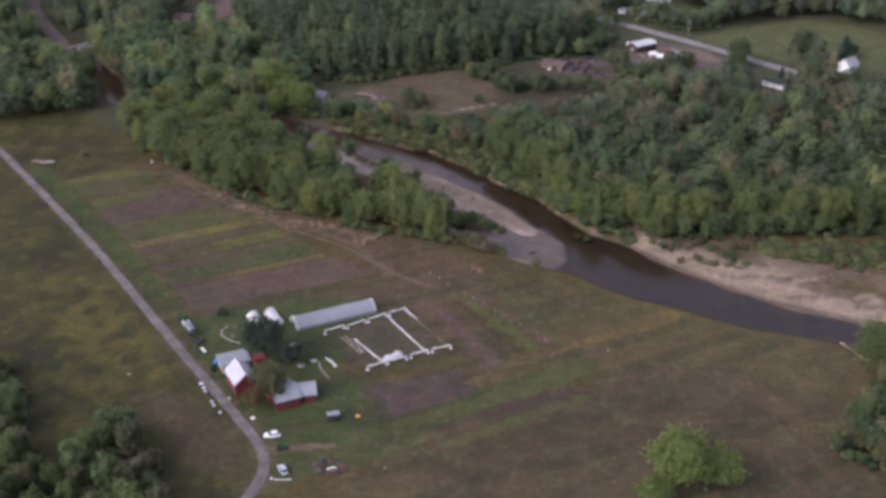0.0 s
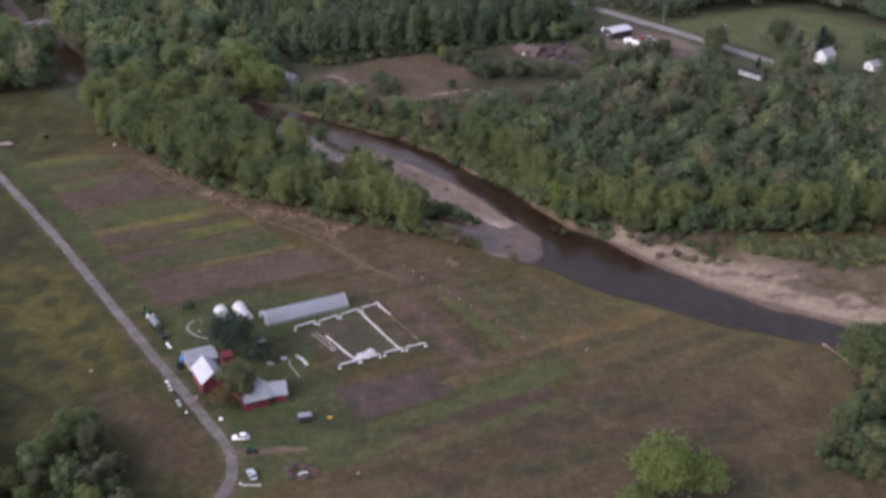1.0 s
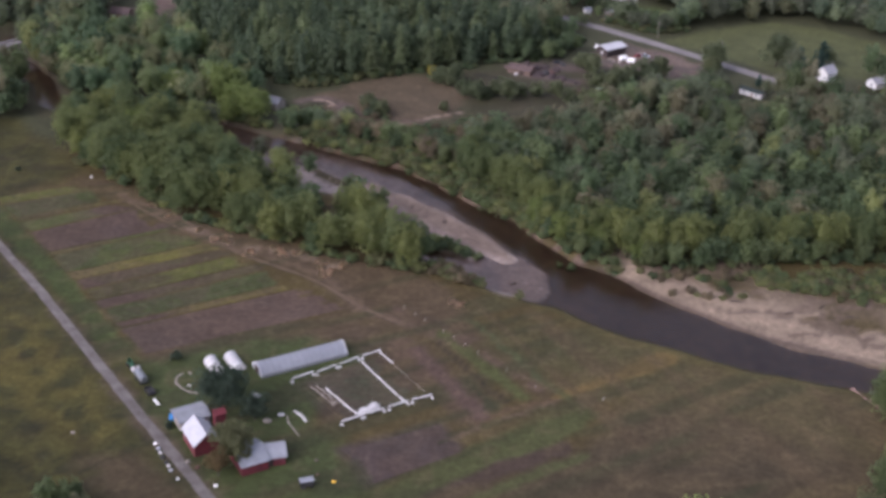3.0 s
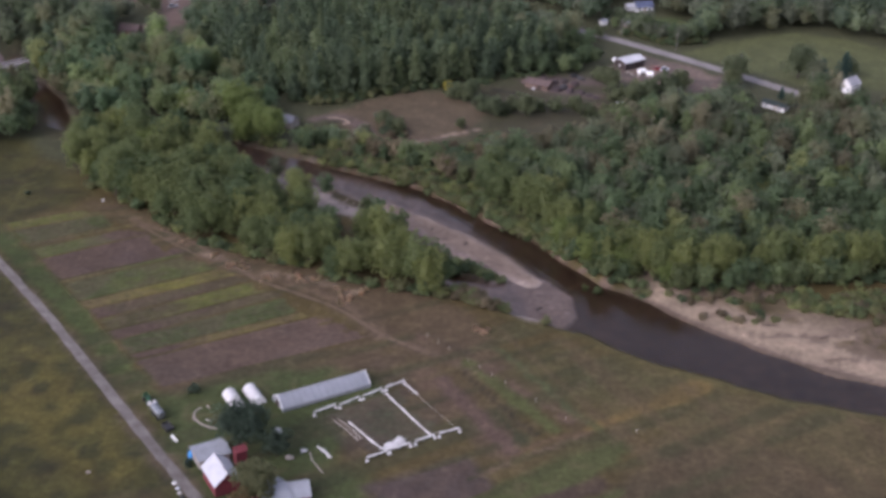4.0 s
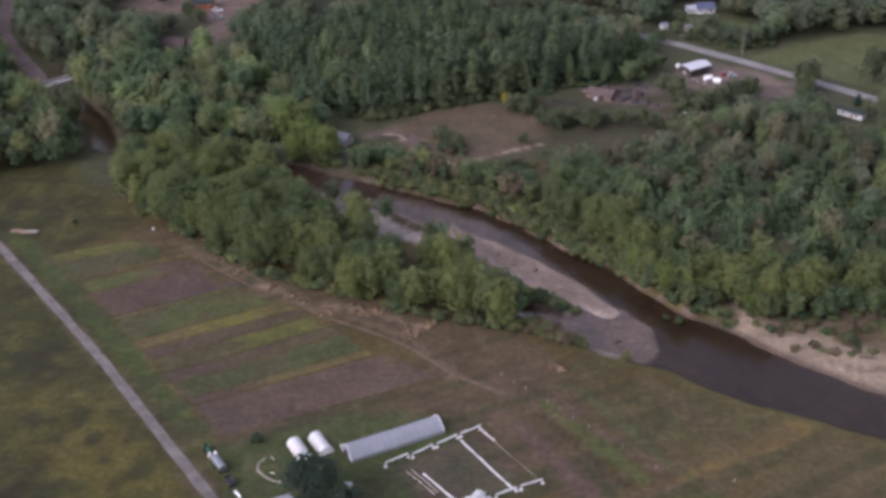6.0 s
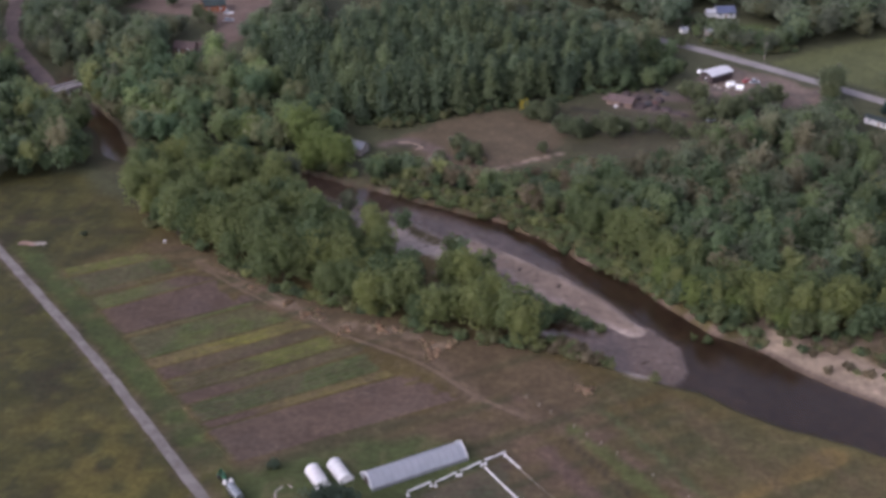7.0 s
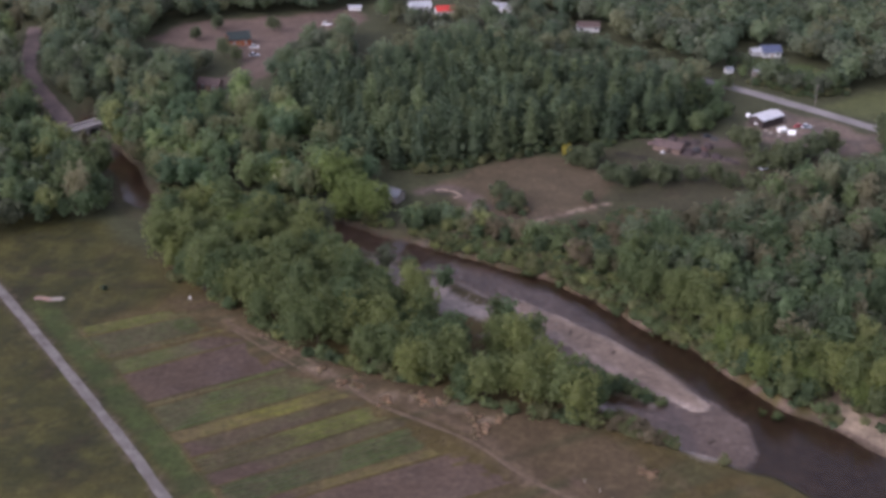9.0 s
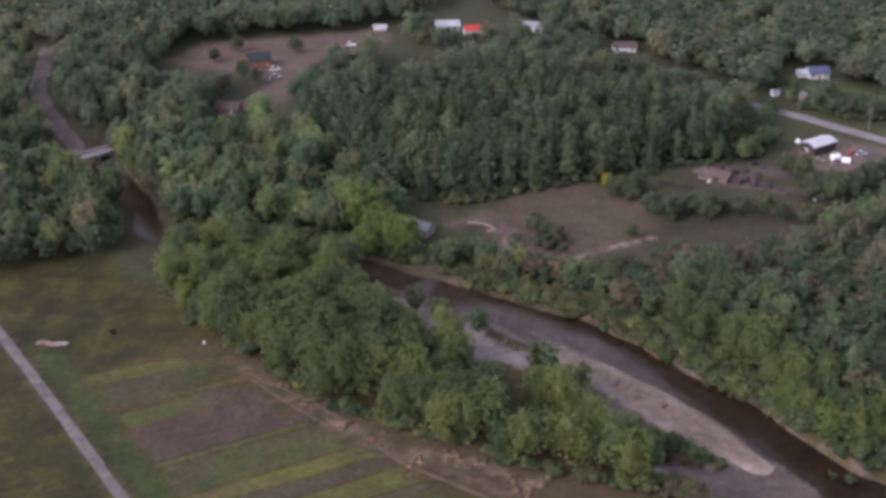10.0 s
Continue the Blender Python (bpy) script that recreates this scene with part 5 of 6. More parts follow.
wagon("covered_cart", -30.8, 282.2, 18, 3.4, 1.8, 1.25, DARK_METAL, "dark farm cart with a pale flat cover", TIN)
wagon("farm_wagon", -76.6, 321.2, -56, 3.6, 2.0, 0.5, DARK_METAL, "dark empty farm wagon beside the lane")


def tank_trailer(x, y, turn):
    """A long tank on rails and six wheels."""
    t = thing("tank_trailer", x, y, turn, "silver cylindrical tank on a trailer chassis", "trailer")
    bm = drum(1.15, 5.6, 20, pose(0, 0, 1.7, 0, 90))
    bmesh.ops.bevel(bm, geom=[e for e in bm.edges if abs(e.verts[0].co.x - e.verts[1].co.x) < 0.01 and abs(e.verts[0].co.x) > 2], offset=0.2, segments=2, affect="EDGES")
    k = part("tank", bm, STEEL, t)
    for u in (-1.4, 0, 1.4):
        part("band", drum(1.18, 0.1, 20, pose(u, 0, 1.7, 0, 90)), DARK_METAL, k)
    part("hatch", drum(0.3, 0.2, 12, pose(0.3, 0, 2.9)), STEEL, k)
    for sy in (-1, 1):
        part("chassis_rail", block(0, sy * 0.5, 0.55, 5.4, 0.12, 0.16), DARK_METAL, t)
    for sx in (-1.5, -0.6, 1.7):
        for sy in (-1, 1):
            w = part("wheel", drum(0.42, 0.26, 14, pose(sx, sy * 0.95, 0.42, 90)), BLACK, t)
            part("hub", drum(0.14, 0.28, 8, pose(sx, sy * 0.95, 0.42, 90)), STEEL, w)


tank_trailer(-80.2, 327.2, -57)


def tractor(x, y, turn, label):
    t = thing("tractor", x, y, turn, label, "tractor")
    part("bonnet", block(0.9, 0, 0.75, 1.5, 0.75, 0.7, bevel=0.08), GREEN, t)
    part("chassis", block(0.3, 0, 0.5, 2.8, 0.5, 0.3, bevel=0.03), DARK_METAL, t)
    part("seat", block(-0.5, 0, 1.15, 0.5, 0.5, 0.12, bevel=0.04), BLACK, t)
    part("roll_bar", block(-0.9, 0, 1.0, 0.08, 0.9, 1.3), GREEN, t)
    part("steering_wheel", drum(0.2, 0.04, 12, pose(0.1, 0, 1.5, 0, 30)), BLACK, t)
    for sy in (-1, 1):
        part("mudguard", block(-0.6, sy * 0.7, 1.2, 1.0, 0.4, 0.1, bevel=0.03), GREEN, t)
        for u, r, w in ((-0.6, 0.65, 0.4), (1.3, 0.38, 0.25)):
            k = part("wheel", drum(r, w, 16, pose(u, sy * 0.78, r, 90)), BLACK, t)
            part("rim", drum(r * 0.5, w + 0.03, 12, pose(u, sy * 0.78, r, 90)), RUST, k)


tractor(-84.4, 334.2, -57, "green tractor standing by the lane")
tractor(-43.6, 268.0, 12, "small green tractor on a bare dirt patch")


def bale(name, x, y, size, mat, label, seed, category="bale", group="", turn=0):
    t = thing(name, x, y, turn, label, category, group)
    part("body", lump(size[0], size[1], size[2], seed, 0.12, 2), mat, t)
    return t


for i, (x, y) in enumerate(((-83.4, 332.4), (-82.0, 332.8))):
    bale("wrapped_bale", x, y, (1.3, 1.3, 1.2), FILM_WHITE, "round white wrapped bale", 20 + i, group="wrapped bales")
ground_strip("white_board", [(-75.0, 318.2), (-73.4, 315.8)], 0.8, 0.3, WHITE, "long white board lying by the lane", "board", 12)
ground_strip("white_board", [(-43.9, 254.4), (-39.4, 254.7)], 0.4, 0.2, FILM_WHITE, "long white board on the lawn", "board", 13)
for i, (x, y, sx, sz, mt, lb) in enumerate(((-71.3, 298.4, 1.4, 0.8, WHITE, "white plastic sacks beside the lane"), (-70.2, 296.4, 1.4, 0.9, CAR_GREY, "pale bulk bag beside the lane"), (-69.4, 294.6, 1.3, 0.8, FILM_WHITE, "pale bulk bag beside the lane"),
                                            (-68.4, 292.6, 1.8, 1.2, DARK_METAL, "dark scrap machinery beside the lane"), (-67.2, 290.6, 1.5, 1.0, DARK_METAL, "dark scrap machinery beside the lane"), (-66.4, 289.2, 1.3, 0.9, FILM_WHITE, "white bulk bag beside the lane"),
                                            (-65.6, 287.6, 1.4, 0.7, CAR_GREY, "grey scrap sheet beside the lane"), (-63.3, 284.2, 1.0, 0.6, WHITE, "small white tub beside the lane"), (-53.5, 281.8, 1.5, 0.8, WHITE, "white tub at the yard corner"),
                                            (-61.8, 291.0, 1.6, 0.9, WOOD_GREY, "weathered crates by the barn"), (-59.0, 288.8, 1.8, 0.8, RUST, "rusty implement under the tree"), (-47.2, 320.6, 3.2, 1.5, FILM_WHITE, "white plastic tank under the tree"),
                                            (-43.2, 309.4, 3.0, 0.7, WOOD_GREY, "grey boards stacked in the grass"), (-44.5, 254.9, 0.8, 0.6, WHITE, "small white tub on the lawn"), (-15.2, 260.8, 0.5, 0.4, FILM_WHITE, "small white tub in the field"), (51.0, 322.9, 0.5, 0.4, FILM_WHITE, "small white box in the field"),
                                            (-28.4, 287.0, 1.2, 0.4, RUST, "rusty scrap in the grass"), (-29.0, 293.0, 1.4, 0.35, SHINGLE, "low heap of brown soil"))):
    bale("yard_item", x, y, (sx * 0.8, sx * 0.6, sz * 0.85), mt, lb, 40 + i, "yard item")
bale("folded_tarp", -24.0, 284.2, (1.3, 0.9, 0.35), YELLOW, "yellow tarpaulin folded on the grass", 71, "tarpaulin")
b = thing("blue_tank", -68.6, 309.2, 0, "round blue plastic water tank", "tank")
part("shell", drum(0.85, 1.5, 18, pose(0, 0, 0.75)), BLUE, b)
part("lid", drum(0.4, 0.14, 14, pose(0, 0, 1.57)), BLUE, b)
# scrap ring on the lawn
ring = thing("scrap_ring", -29.6, 260.2, 0, "ring of rusty farm scrap with pale sheet metal", "scrap heap")
for i in range(16):
    a = 0.3 + i * 0.36
    bm = lump(1.9 + 0.6 * (i % 2), 1.3, 0.6 + 0.25 * (i % 3), 300 + i, 0.5, 2)
    bmesh.ops.translate(bm, vec=(math.cos(a) * 3.5, math.sin(a) * 2.3, 0), verts=bm.verts[:])
    part("scrap_piece", bm, (RUST, SHINGLE, DARK_METAL)[i % 3], ring)
part("sheet_metal", strip_along([(-0.8, -0.9, 0.05), (0.2, -0.1, 0.2), (1.6, 0.1, 0.1)], 0.6, 0.25, 3), WHITE, ring)

# farm trees and bushes
big_tree = tree("shade_tree", trunk_mesh(40, 13, 13), crown_mesh(broad_crown(141, 13, 13, 34, 2300, 0.62, 0.06), LEAF_DARK), "large dark green shade tree in the farmyard")
big_tree.matrix_basis = pose(-56.3, 315.0, 0)
yard_tree = tree("yard_tree", trunk_mesh(41, 11, 8), crown_mesh(broad_crown(142, 13, 10.5, 26, 1500, 0.6, 0.04), LEAF_YARD), "green yard tree between the red barns")
yard_tree.matrix_basis = pose(-50.0, 291.6, 0)
rust_tree = tree("turning_tree", trunk_mesh(42, 7, 5), crown_mesh(broad_crown(143, 8.5, 5.5, 14, 560, 0.5), LEAF_RUST), "young tree with rust-brown autumn leaves")
rust_tree.matrix_basis = pose(-53.4, 285.6, 0)
second = tree("lawn_tree", trunk_mesh(43, 8, 7), crown_mesh(broad_crown(144, 8, 7.5, 16, 800, 0.6), LEAF_DARK), "dark green tree behind the sheds")
second.matrix_basis = pose(-46.6, 309.6, 0)
shrub_mesh = crown_mesh(broad_crown(145, 2.6, 3.2, 10, 260, 0.42, 0.02), LEAF)
shrub_dark = crown_mesh(broad_crown(146, 2.8, 3.0, 10, 260, 0.42, 0.02), LEAF_DARK)
near_oak = tree("field_tree", trunk_mesh(44, 14, 13), crown_mesh(broad_crown(147, 14, 14, 44, 4200, 0.6, 0.04), LEAF_BRIGHT), "broad bright green tree in the brown field")
near_oak.matrix_basis = pose(62.5, 257, 0) @ Matrix.Diagonal((1.1, 1.1, 1.15, 1))
side_oak = tree("field_tree", trunk_mesh(45, 12, 11), crown_mesh(broad_crown(148, 11, 11, 34, 2600, 0.58, 0.04), LEAF_BRIGHT), "rounded bright green tree in the brown field")
side_oak.matrix_basis = pose(73.5, 258, 0)
river_oak = tree("riverside_tree", trunk_mesh(46, 17, 15), crown_mesh(broad_crown(149, 17, 15, 46, 4200, 0.62, 0.04), LEAF), "tall leafy tree at the river's edge")
river_oak.matrix_basis = pose(133, 315, 0)
copy_thing(river_oak, pose(147, 322, 0, 0, 0, 120))
copy_thing(side_oak, pose(55, 249, 0, 0, 0, 70)).scale = (0.75, 0.75, 0.7)



def dead_tree(x, y, tall, seed, label):
    """A bare grey trunk with forking limbs."""
    rng = random.Random(seed)
    t = thing("dead_tree", x, y, 0, label, "tree")
    bm = bmesh.new()
    limb(bm, (0, 0, -0.3), (0.3, 0.2, tall * 0.8), 0.24, 0.08, 7)
    part("trunk", bm, WOOD_GREY, t)
    for i in range(11):
        a, z = i * 2.4 + rng.random(), tall * (0.3 + 0.045 * i)
        out = tall * rng.uniform(0.18, 0.32)
        tip = Vector((math.cos(a) * out, math.sin(a) * out, z + tall * rng.uniform(0.12, 0.26)))
        bm = bmesh.new()
        limb(bm, (0.02 * z, 0.015 * z, z), tip, 0.11, 0.04, 5)
        for k in (0.5, 0.75):
            fork = Vector((0, 0, z)).lerp(tip, k)
            limb(bm, fork, fork + Vector((rng.uniform(-1, 1), rng.uniform(-1, 1), rng.uniform(0.6, 1.4))), 0.05, 0.02, 4)
        part("limb", bm, WOOD_GREY, t)


dead_tree(-80.0, 250.0, 10.5, 3, "bare grey dead tree at the edge of the wood")


def shrub(x, y, s, label, me=None, name="shrub", group="", category="shrub"):
    t = tagged(new(name, me or shrub_mesh), label, category, group)
    t.matrix_basis = pose(x, y, ground_z(x, y) - 0.1 - 0.2 * s, 0, 0, (x * 37 + y * 11) % 360) @ Matrix.Diagonal((s, s, s, 1))
    return t


shrub(-71.9, 338.3, 1.15, "round dark green bush on the lawn", shrub_dark)
shrub(-68.9, 305.6, 0.8, "dark bush beside the grey shed", shrub_dark)
shrub(52.4, 403.0, 1.1, "green bush leaning over the far bank", group="far bank bushes")
shrub(48.4, 405.4, 0.8, "green bush leaning over the far bank", group="far bank bushes")
woods("field_end_thicket", kinds_shrub + [kinds_mid[4]], scatter([(106, 272), (116, 282), (124, 296), (129, 308), (150, 312), (150, 262), (120, 262)], 3.2, 60), [G1, G2, SCRUB_TONES[0]], "olive green thicket at the field's end")
woods("bank_thicket", kinds_shrub, scatter([(-3, 396), (14, 387), (44, 374), (46, 377), (20, 390), (2, 402)], 2.0, 61, lambda x, y: vnoise(x, y, 9, 77) > 0.4), SCRUB_TONES, "low bushes along the near riverbank")


# ---- scrub, brush and single trees beyond the river ----
NORTH_SCRUB = [(-58, 513), (-34, 507), (-8, 512), (12, 524), (30, 532), (54, 526), (24, 506), (22, 484), (12, 476), (-8, 488), (-38, 501)]
LOT_SCRUB = [(34, 600), (66, 606), (84, 626), (90, 642), (80, 664), (72, 658), (64, 626)]
BAR_BRUSH = [(112, 391), (128, 386), (160, 380), (190, 378), (190, 402), (130, 403), (110, 400)]
FOREST_FRINGE = [(24, 500), (54, 518), (88, 541), (130, 573), (120, 580), (84, 549), (50, 526), (28, 512)]
NORTH_LOW = [(-66, 512), (-50, 508), (-34, 505), (-8, 494), (14, 476), (22, 484), (6, 494), (-20, 508), (-48, 522)]
ROAD_BRUSH = [(96, 682), (128, 657), (150, 664), (152, 690), (120, 706), (98, 700)]
woods("north_scrub", kinds_shrub, scatter(NORTH_SCRUB, 3.3, 62, lambda x, y: (along(x, y, SAND_PATH) > 2) & (along(x, y, SCRIBBLE) > 1) & (vnoise(x, y, 10, 71) > 0.25)), SCRUB_TONES + MIXED[:2], "mixed green and russet scrub above the riverbank")
woods("north_bank_saplings", [kinds_mid[4]], scatter(NORTH_LOW, 4.0, 63, lambda x, y: along(x, y, [(-76, 526, 6), (-52, 520, 8)]) > 0), MIXED + SCRUB_TONES, "young trees lining the far riverbank")
woods("forest_fringe_scrub", kinds_shrub, scatter(FOREST_FRINGE, 3.4, 64), SCRUB_TONES + MIXED[:3], "ragged scrub along the forest's upper edge")
woods("lot_scrub", kinds_shrub + [kinds_mid[4]], scatter(LOT_SCRUB, 3.8, 65), [G1, (0.045, 0.062, 0.03), G2], "dark green thicket between the pines and the road")
woods("bar_brush", kinds_brush, scatter(BAR_BRUSH, 2.6, 66, lambda x, y: vnoise(x, y, 8, 72) > 0.34), [G2, G3, SCRUB_TONES[0]], "green brush growing on the sand bar")
woods("sand_tufts", [kinds_shrub[2]], scatter([(66, 399), (90, 392), (128, 382), (175, 376), (175, 404), (60, 405)], 5.5, 67, lambda x, y: vnoise(x, y, 7, 73) > 0.5), SCRUB_TONES, "scattered low bushes on the sand")
woods("roadside_brush", kinds_shrub + [kinds_mid[4]], scatter(ROAD_BRUSH, 4.0, 68, lambda x, y: off_road(x, y) & (along(x, y, [(98, 692, 5), (111, 688, 5)]) > 0) & (along(x, y, [(118, 704, 11), (140, 694, 9)]) > 0)), [G1, G2, SCRUB_TONES[0]], "bushes between the road and the houses")
LEAF_DUSTY = foliage("grey_green_bush", (0.066, 0.082, 0.046), (0.092, 0.104, 0.055))
sapling_mesh = [crown_mesh(broad_crown(160 + i, t, w, 12, 330, 0.5, 0.03), LEAF_DUSTY) for i, (t, w) in enumerate(((4.4, 4.0), (5.4, 3.8), (3.6, 4.4)))]
for i, (x, y, k) in enumerate(((23.5, 559, 1.5), (28, 553, 1.7), (33, 557, 1.2), (38, 559, 1.5), (43, 555, 1.7), (49, 562, 1.2), (56, 560, 1.3), (65, 560, 1.5), (71, 557, 1.3), (78, 551, 1.5), (13, 538, 0.9), (12, 575, 1.6), (17, 570, 1.4), (20, 578, 1.5),
                               (-20, 541, 1.3), (-17, 536, 1.1), (-14, 531, 1.3), (-28, 530, 0.9), (86, 575, 1.4), (92, 570, 1.5), (100, 578, 1.6), (82, 600, 1.2), (87, 594, 1.4), (104, 584, 1.5), (112, 588, 1.6), (120, 592, 1.5), (98, 590, 1.0))):
    shrub(x, y, k * (1.3 if x < 82 else 1.6), "tall grey-green bush in the rough meadow", sapling_mesh[i % 3], group="meadow bushes")
shrub(9.0, 585.5, 1.6, "bright yellow autumn bush at the pine edge", crown_mesh(broad_crown(150, 3.0, 3.0, 9, 220, 0.45, 0.02), foliage("yellow_leaves", (0.2, 0.175, 0.035), (0.22, 0.19, 0.035))))
bright = tree("riverbank_tree", trunk_mesh(47, 16, 12), crown_mesh(broad_crown(151, 16, 13, 34, 2000, 0.74, 0.04), LEAF_BRIGHT), "tall yellow-green tree on the far riverbank", "bright riverbank trees")
bright.matrix_basis = pose(-75, 527, 0)
for x, y, k in ((-83, 536, 1.25), (-67, 520, 0.95), (-79, 520, 0.8), (-104, 541, 0.9), (-112, 498, 0.9), (50, 420, 0.7), (62, 414, 0.7), (-24, 434, 0.62), (-9, 412, 0.6), (-66, 452, 0.68), (-46, 428, 0.55), (44, 432, 0.72), (76, 408, 0.6), (92, 424, 0.7), (-140, 560, 0.75)):
    copy_thing(bright, pose(x, y, ground_z(x, y), 0, 0, x * 7)).scale = (k, k, k)
spruce = tree("spruce", trunk_mesh(48, 11, 5, True), crown_mesh(pine_crown(152, 11, 6.6, 10, 620, 0.75), NEEDLE), "dark spruce beside the white house", "spruces")
spruce.matrix_basis = pose(192, 608, 0) @ Matrix.Diagonal((1.15, 1.15, 1.15, 1))
copy_thing(spruce, pose(205, 613, 0, 0, 0, 90)).scale = (1.25, 1.25, 1.3)
copy_thing(spruce, pose(166, 584, 0, 0, 0, 40)).scale = (0.6, 0.6, 0.55)
copy_thing(spruce, pose(145.7, 582, 0, 0, 0, 10)).scale = (0.7, 0.7, 0.6)
lawn = tree("roadside_tree", trunk_mesh(49, 12, 10), crown_mesh(broad_crown(153, 12, 10, 24, 900, 0.8, 0.04), LEAF_DUSTY), "round green tree beside the paved road", "roadside trees")
lawn.matrix_basis = pose(183, 614, 0)
for x, y, k in ((148, 603, 1.3), (145, 596, 0.9), (92, 668, 0.6), (212, 622, 0.7), (176, 572, 0.8), (-160, 742, 0.7), (-131, 742, 0.7), (-168, 724, 0.6), (-150, 700, 0.8), (-143, 692, 0.7)):
    copy_thing(lawn, pose(x, y, 0, 0, 0, x * 3)).scale = (k, k, k)
lawn.scale = (1.45, 1.45, 1.5)

# ---- houses and yards beyond the river ----
gable_building("roadside_barn", 101, 624.6, 36, 13.5, 7.4, 3.9, 5.0, SHINGLE_DARK, TIN_WHITE, "brown roadside barn with a broad white roof", "barn", doors=[("s", 2, 0, 4.0, 2.6, SHADE)], windows=[("w", 0, 1.2, 1.2, 1.0)])
gable_building("white_house", 203, 597.5, 38, 7.8, 6.6, 4.4, 7.2, SIDING, SHINGLE_GREY, "white clapboard house with a grey roof", "house", windows=[("w", -1.8, 1.2, 1.0, 1.4), ("w", 1.8, 1.2, 1.0, 1.4), ("s", -2, 1.2, 1.0, 1.4), ("s", 2, 1.2, 1.0, 1.4)], doors=[("s", 0, 0, 1.0, 2.0, WOOD)])
gable_building("mobile_home", 159.6, 571.6, -44, 11.5, 4.2, 2.6, 3.3, SIDING, SHINGLE_GREEN, "long white mobile home with a dark roof", "house", windows=[("s", -3.4, 1.0, 1.2, 1.0), ("s", 3.2, 1.0, 1.2, 1.0)], doors=[("s", 1.0, 0, 0.9, 2.0, WOOD)], rib=1.6)
gable_building("white_cottage", 226, 590, 30, 8.0, 6.0, 2.8, 4.8, SIDING, SHINGLE_GREY, "small white cottage among trees", "house", windows=[("w", 0, 1.0, 1.2, 1.2)])
gable_building("blue_roofed_house", 125.5, 721, 8, 10.0, 7.0, 2.8, 5.4, SIDING, SHINGLE_BLUE, "white house with a slate-blue roof", "house", windows=[("s", -3, 1.0, 1.4, 1.2), ("s", 3, 1.0, 1.4, 1.2)], doors=[("s", 0, 0, 1.0, 2.0, WOOD)])
gable_building("porch_wing", 118.2, 721.0, 8, 4.6, 4.4, 2.4, 3.6, SIDING, TIN_WHITE, "white porch wing with a pale roof", "house")
gable_building("small_white_shed", 98.5, 692, 20, 3.6, 2.8, 2.1, 3.0, SIDING, TIN, "small white garden shed near the road", "shed")
gable_building("small_grey_shed", 111, 689, 60, 3.2, 2.6, 2.0, 2.8, WOOD_GREY, SHINGLE_GREY, "small pale shed among bushes", "shed")
gable_building("grey_roofed_house", 36, 757, 4, 11.5, 6.5, 2.8, 4.6, SIDING, SHINGLE, "low white house with a brown roof", "house", windows=[("s", -4, 1.0, 1.4, 1.1), ("s", 4, 1.0, 1.4, 1.1)])
gable_building("boathouse", -61.5, 537.5, -30, 9.0, 6.0, 3.0, 4.8, WOOD_GREY, SHINGLE_SLATE, "grey-roofed shed under riverside trees", "shed")
gable_building("log_house", -146, 720.5, 20, 11, 8, 3.2, 6.4, LOG, SHINGLE_GREEN, "orange log house with a dark green roof", "house", windows=[("s", -3, 1.0, 1.2, 1.2), ("s", 3, 1.0, 1.2, 1.2)], doors=[("s", 0, 0, 1.0, 2.0, WOOD)])
gable_building("wooden_cabin", -149, 653.6, -12, 10, 6.5, 2.8, 5.0, TAN, SHINGLE, "tan wooden cabin with a brown roof", "house", windows=[("s", -2.5, 1.0, 1.2, 1.0), ("s", 2.5, 1.0, 1.2, 1.0)], doors=[("s", 0, 0, 1.0, 2.0, WOOD)])
gable_building("white_workshop", -55, 786, 10, 12, 8, 3.5, 5.4, SIDING, TIN_WHITE, "white workshop with a white roof", "workshop", doors=[("s", 0, 0, 3.0, 2.6, SHADE)])
gable_building("red_roofed_house", -41, 781, 15, 10, 6.5, 2.8, 4.8, SIDING, ROOF_RED, "house with a bright red metal roof", "house", doors=[("s", 0, 0, 1.0, 2.0, WOOD)])
gable_building("far_white_house", -9, 788, -10, 10, 7, 3.0, 5.2, SIDING, SHINGLE_GREY, "white house among distant trees", "house", windows=[("s", -2, 1.0, 1.2, 1.2), ("s", 2, 1.0, 1.2, 1.2)])
gable_building("far_white_shed", 17, 772, 0, 4.5, 3.5, 2.4, 3.4, SIDING, TIN_WHITE, "small white shed among trees", "shed")
gable_building("long_white_shed", -91, 785, 5, 7, 3.4, 1.9, 2.6, SIDING, TIN_WHITE, "long low white shed by the clearing", "shed")
gable_building("burnt_house", 52.6, 592.4, -28, 11.5, 7.5, 2.4, 3.8, TAN, SHINGLE, "low weathered brown house in a cluttered yard", "house", doors=[("s", 1.5, 0, 2.0, 2.0, SHADE)])
SCRAP = surface("charred_scrap", (0.058, 0.04, 0.04), (0.034, 0.028, 0.028), 0.9, scale=1.0, fine=5)
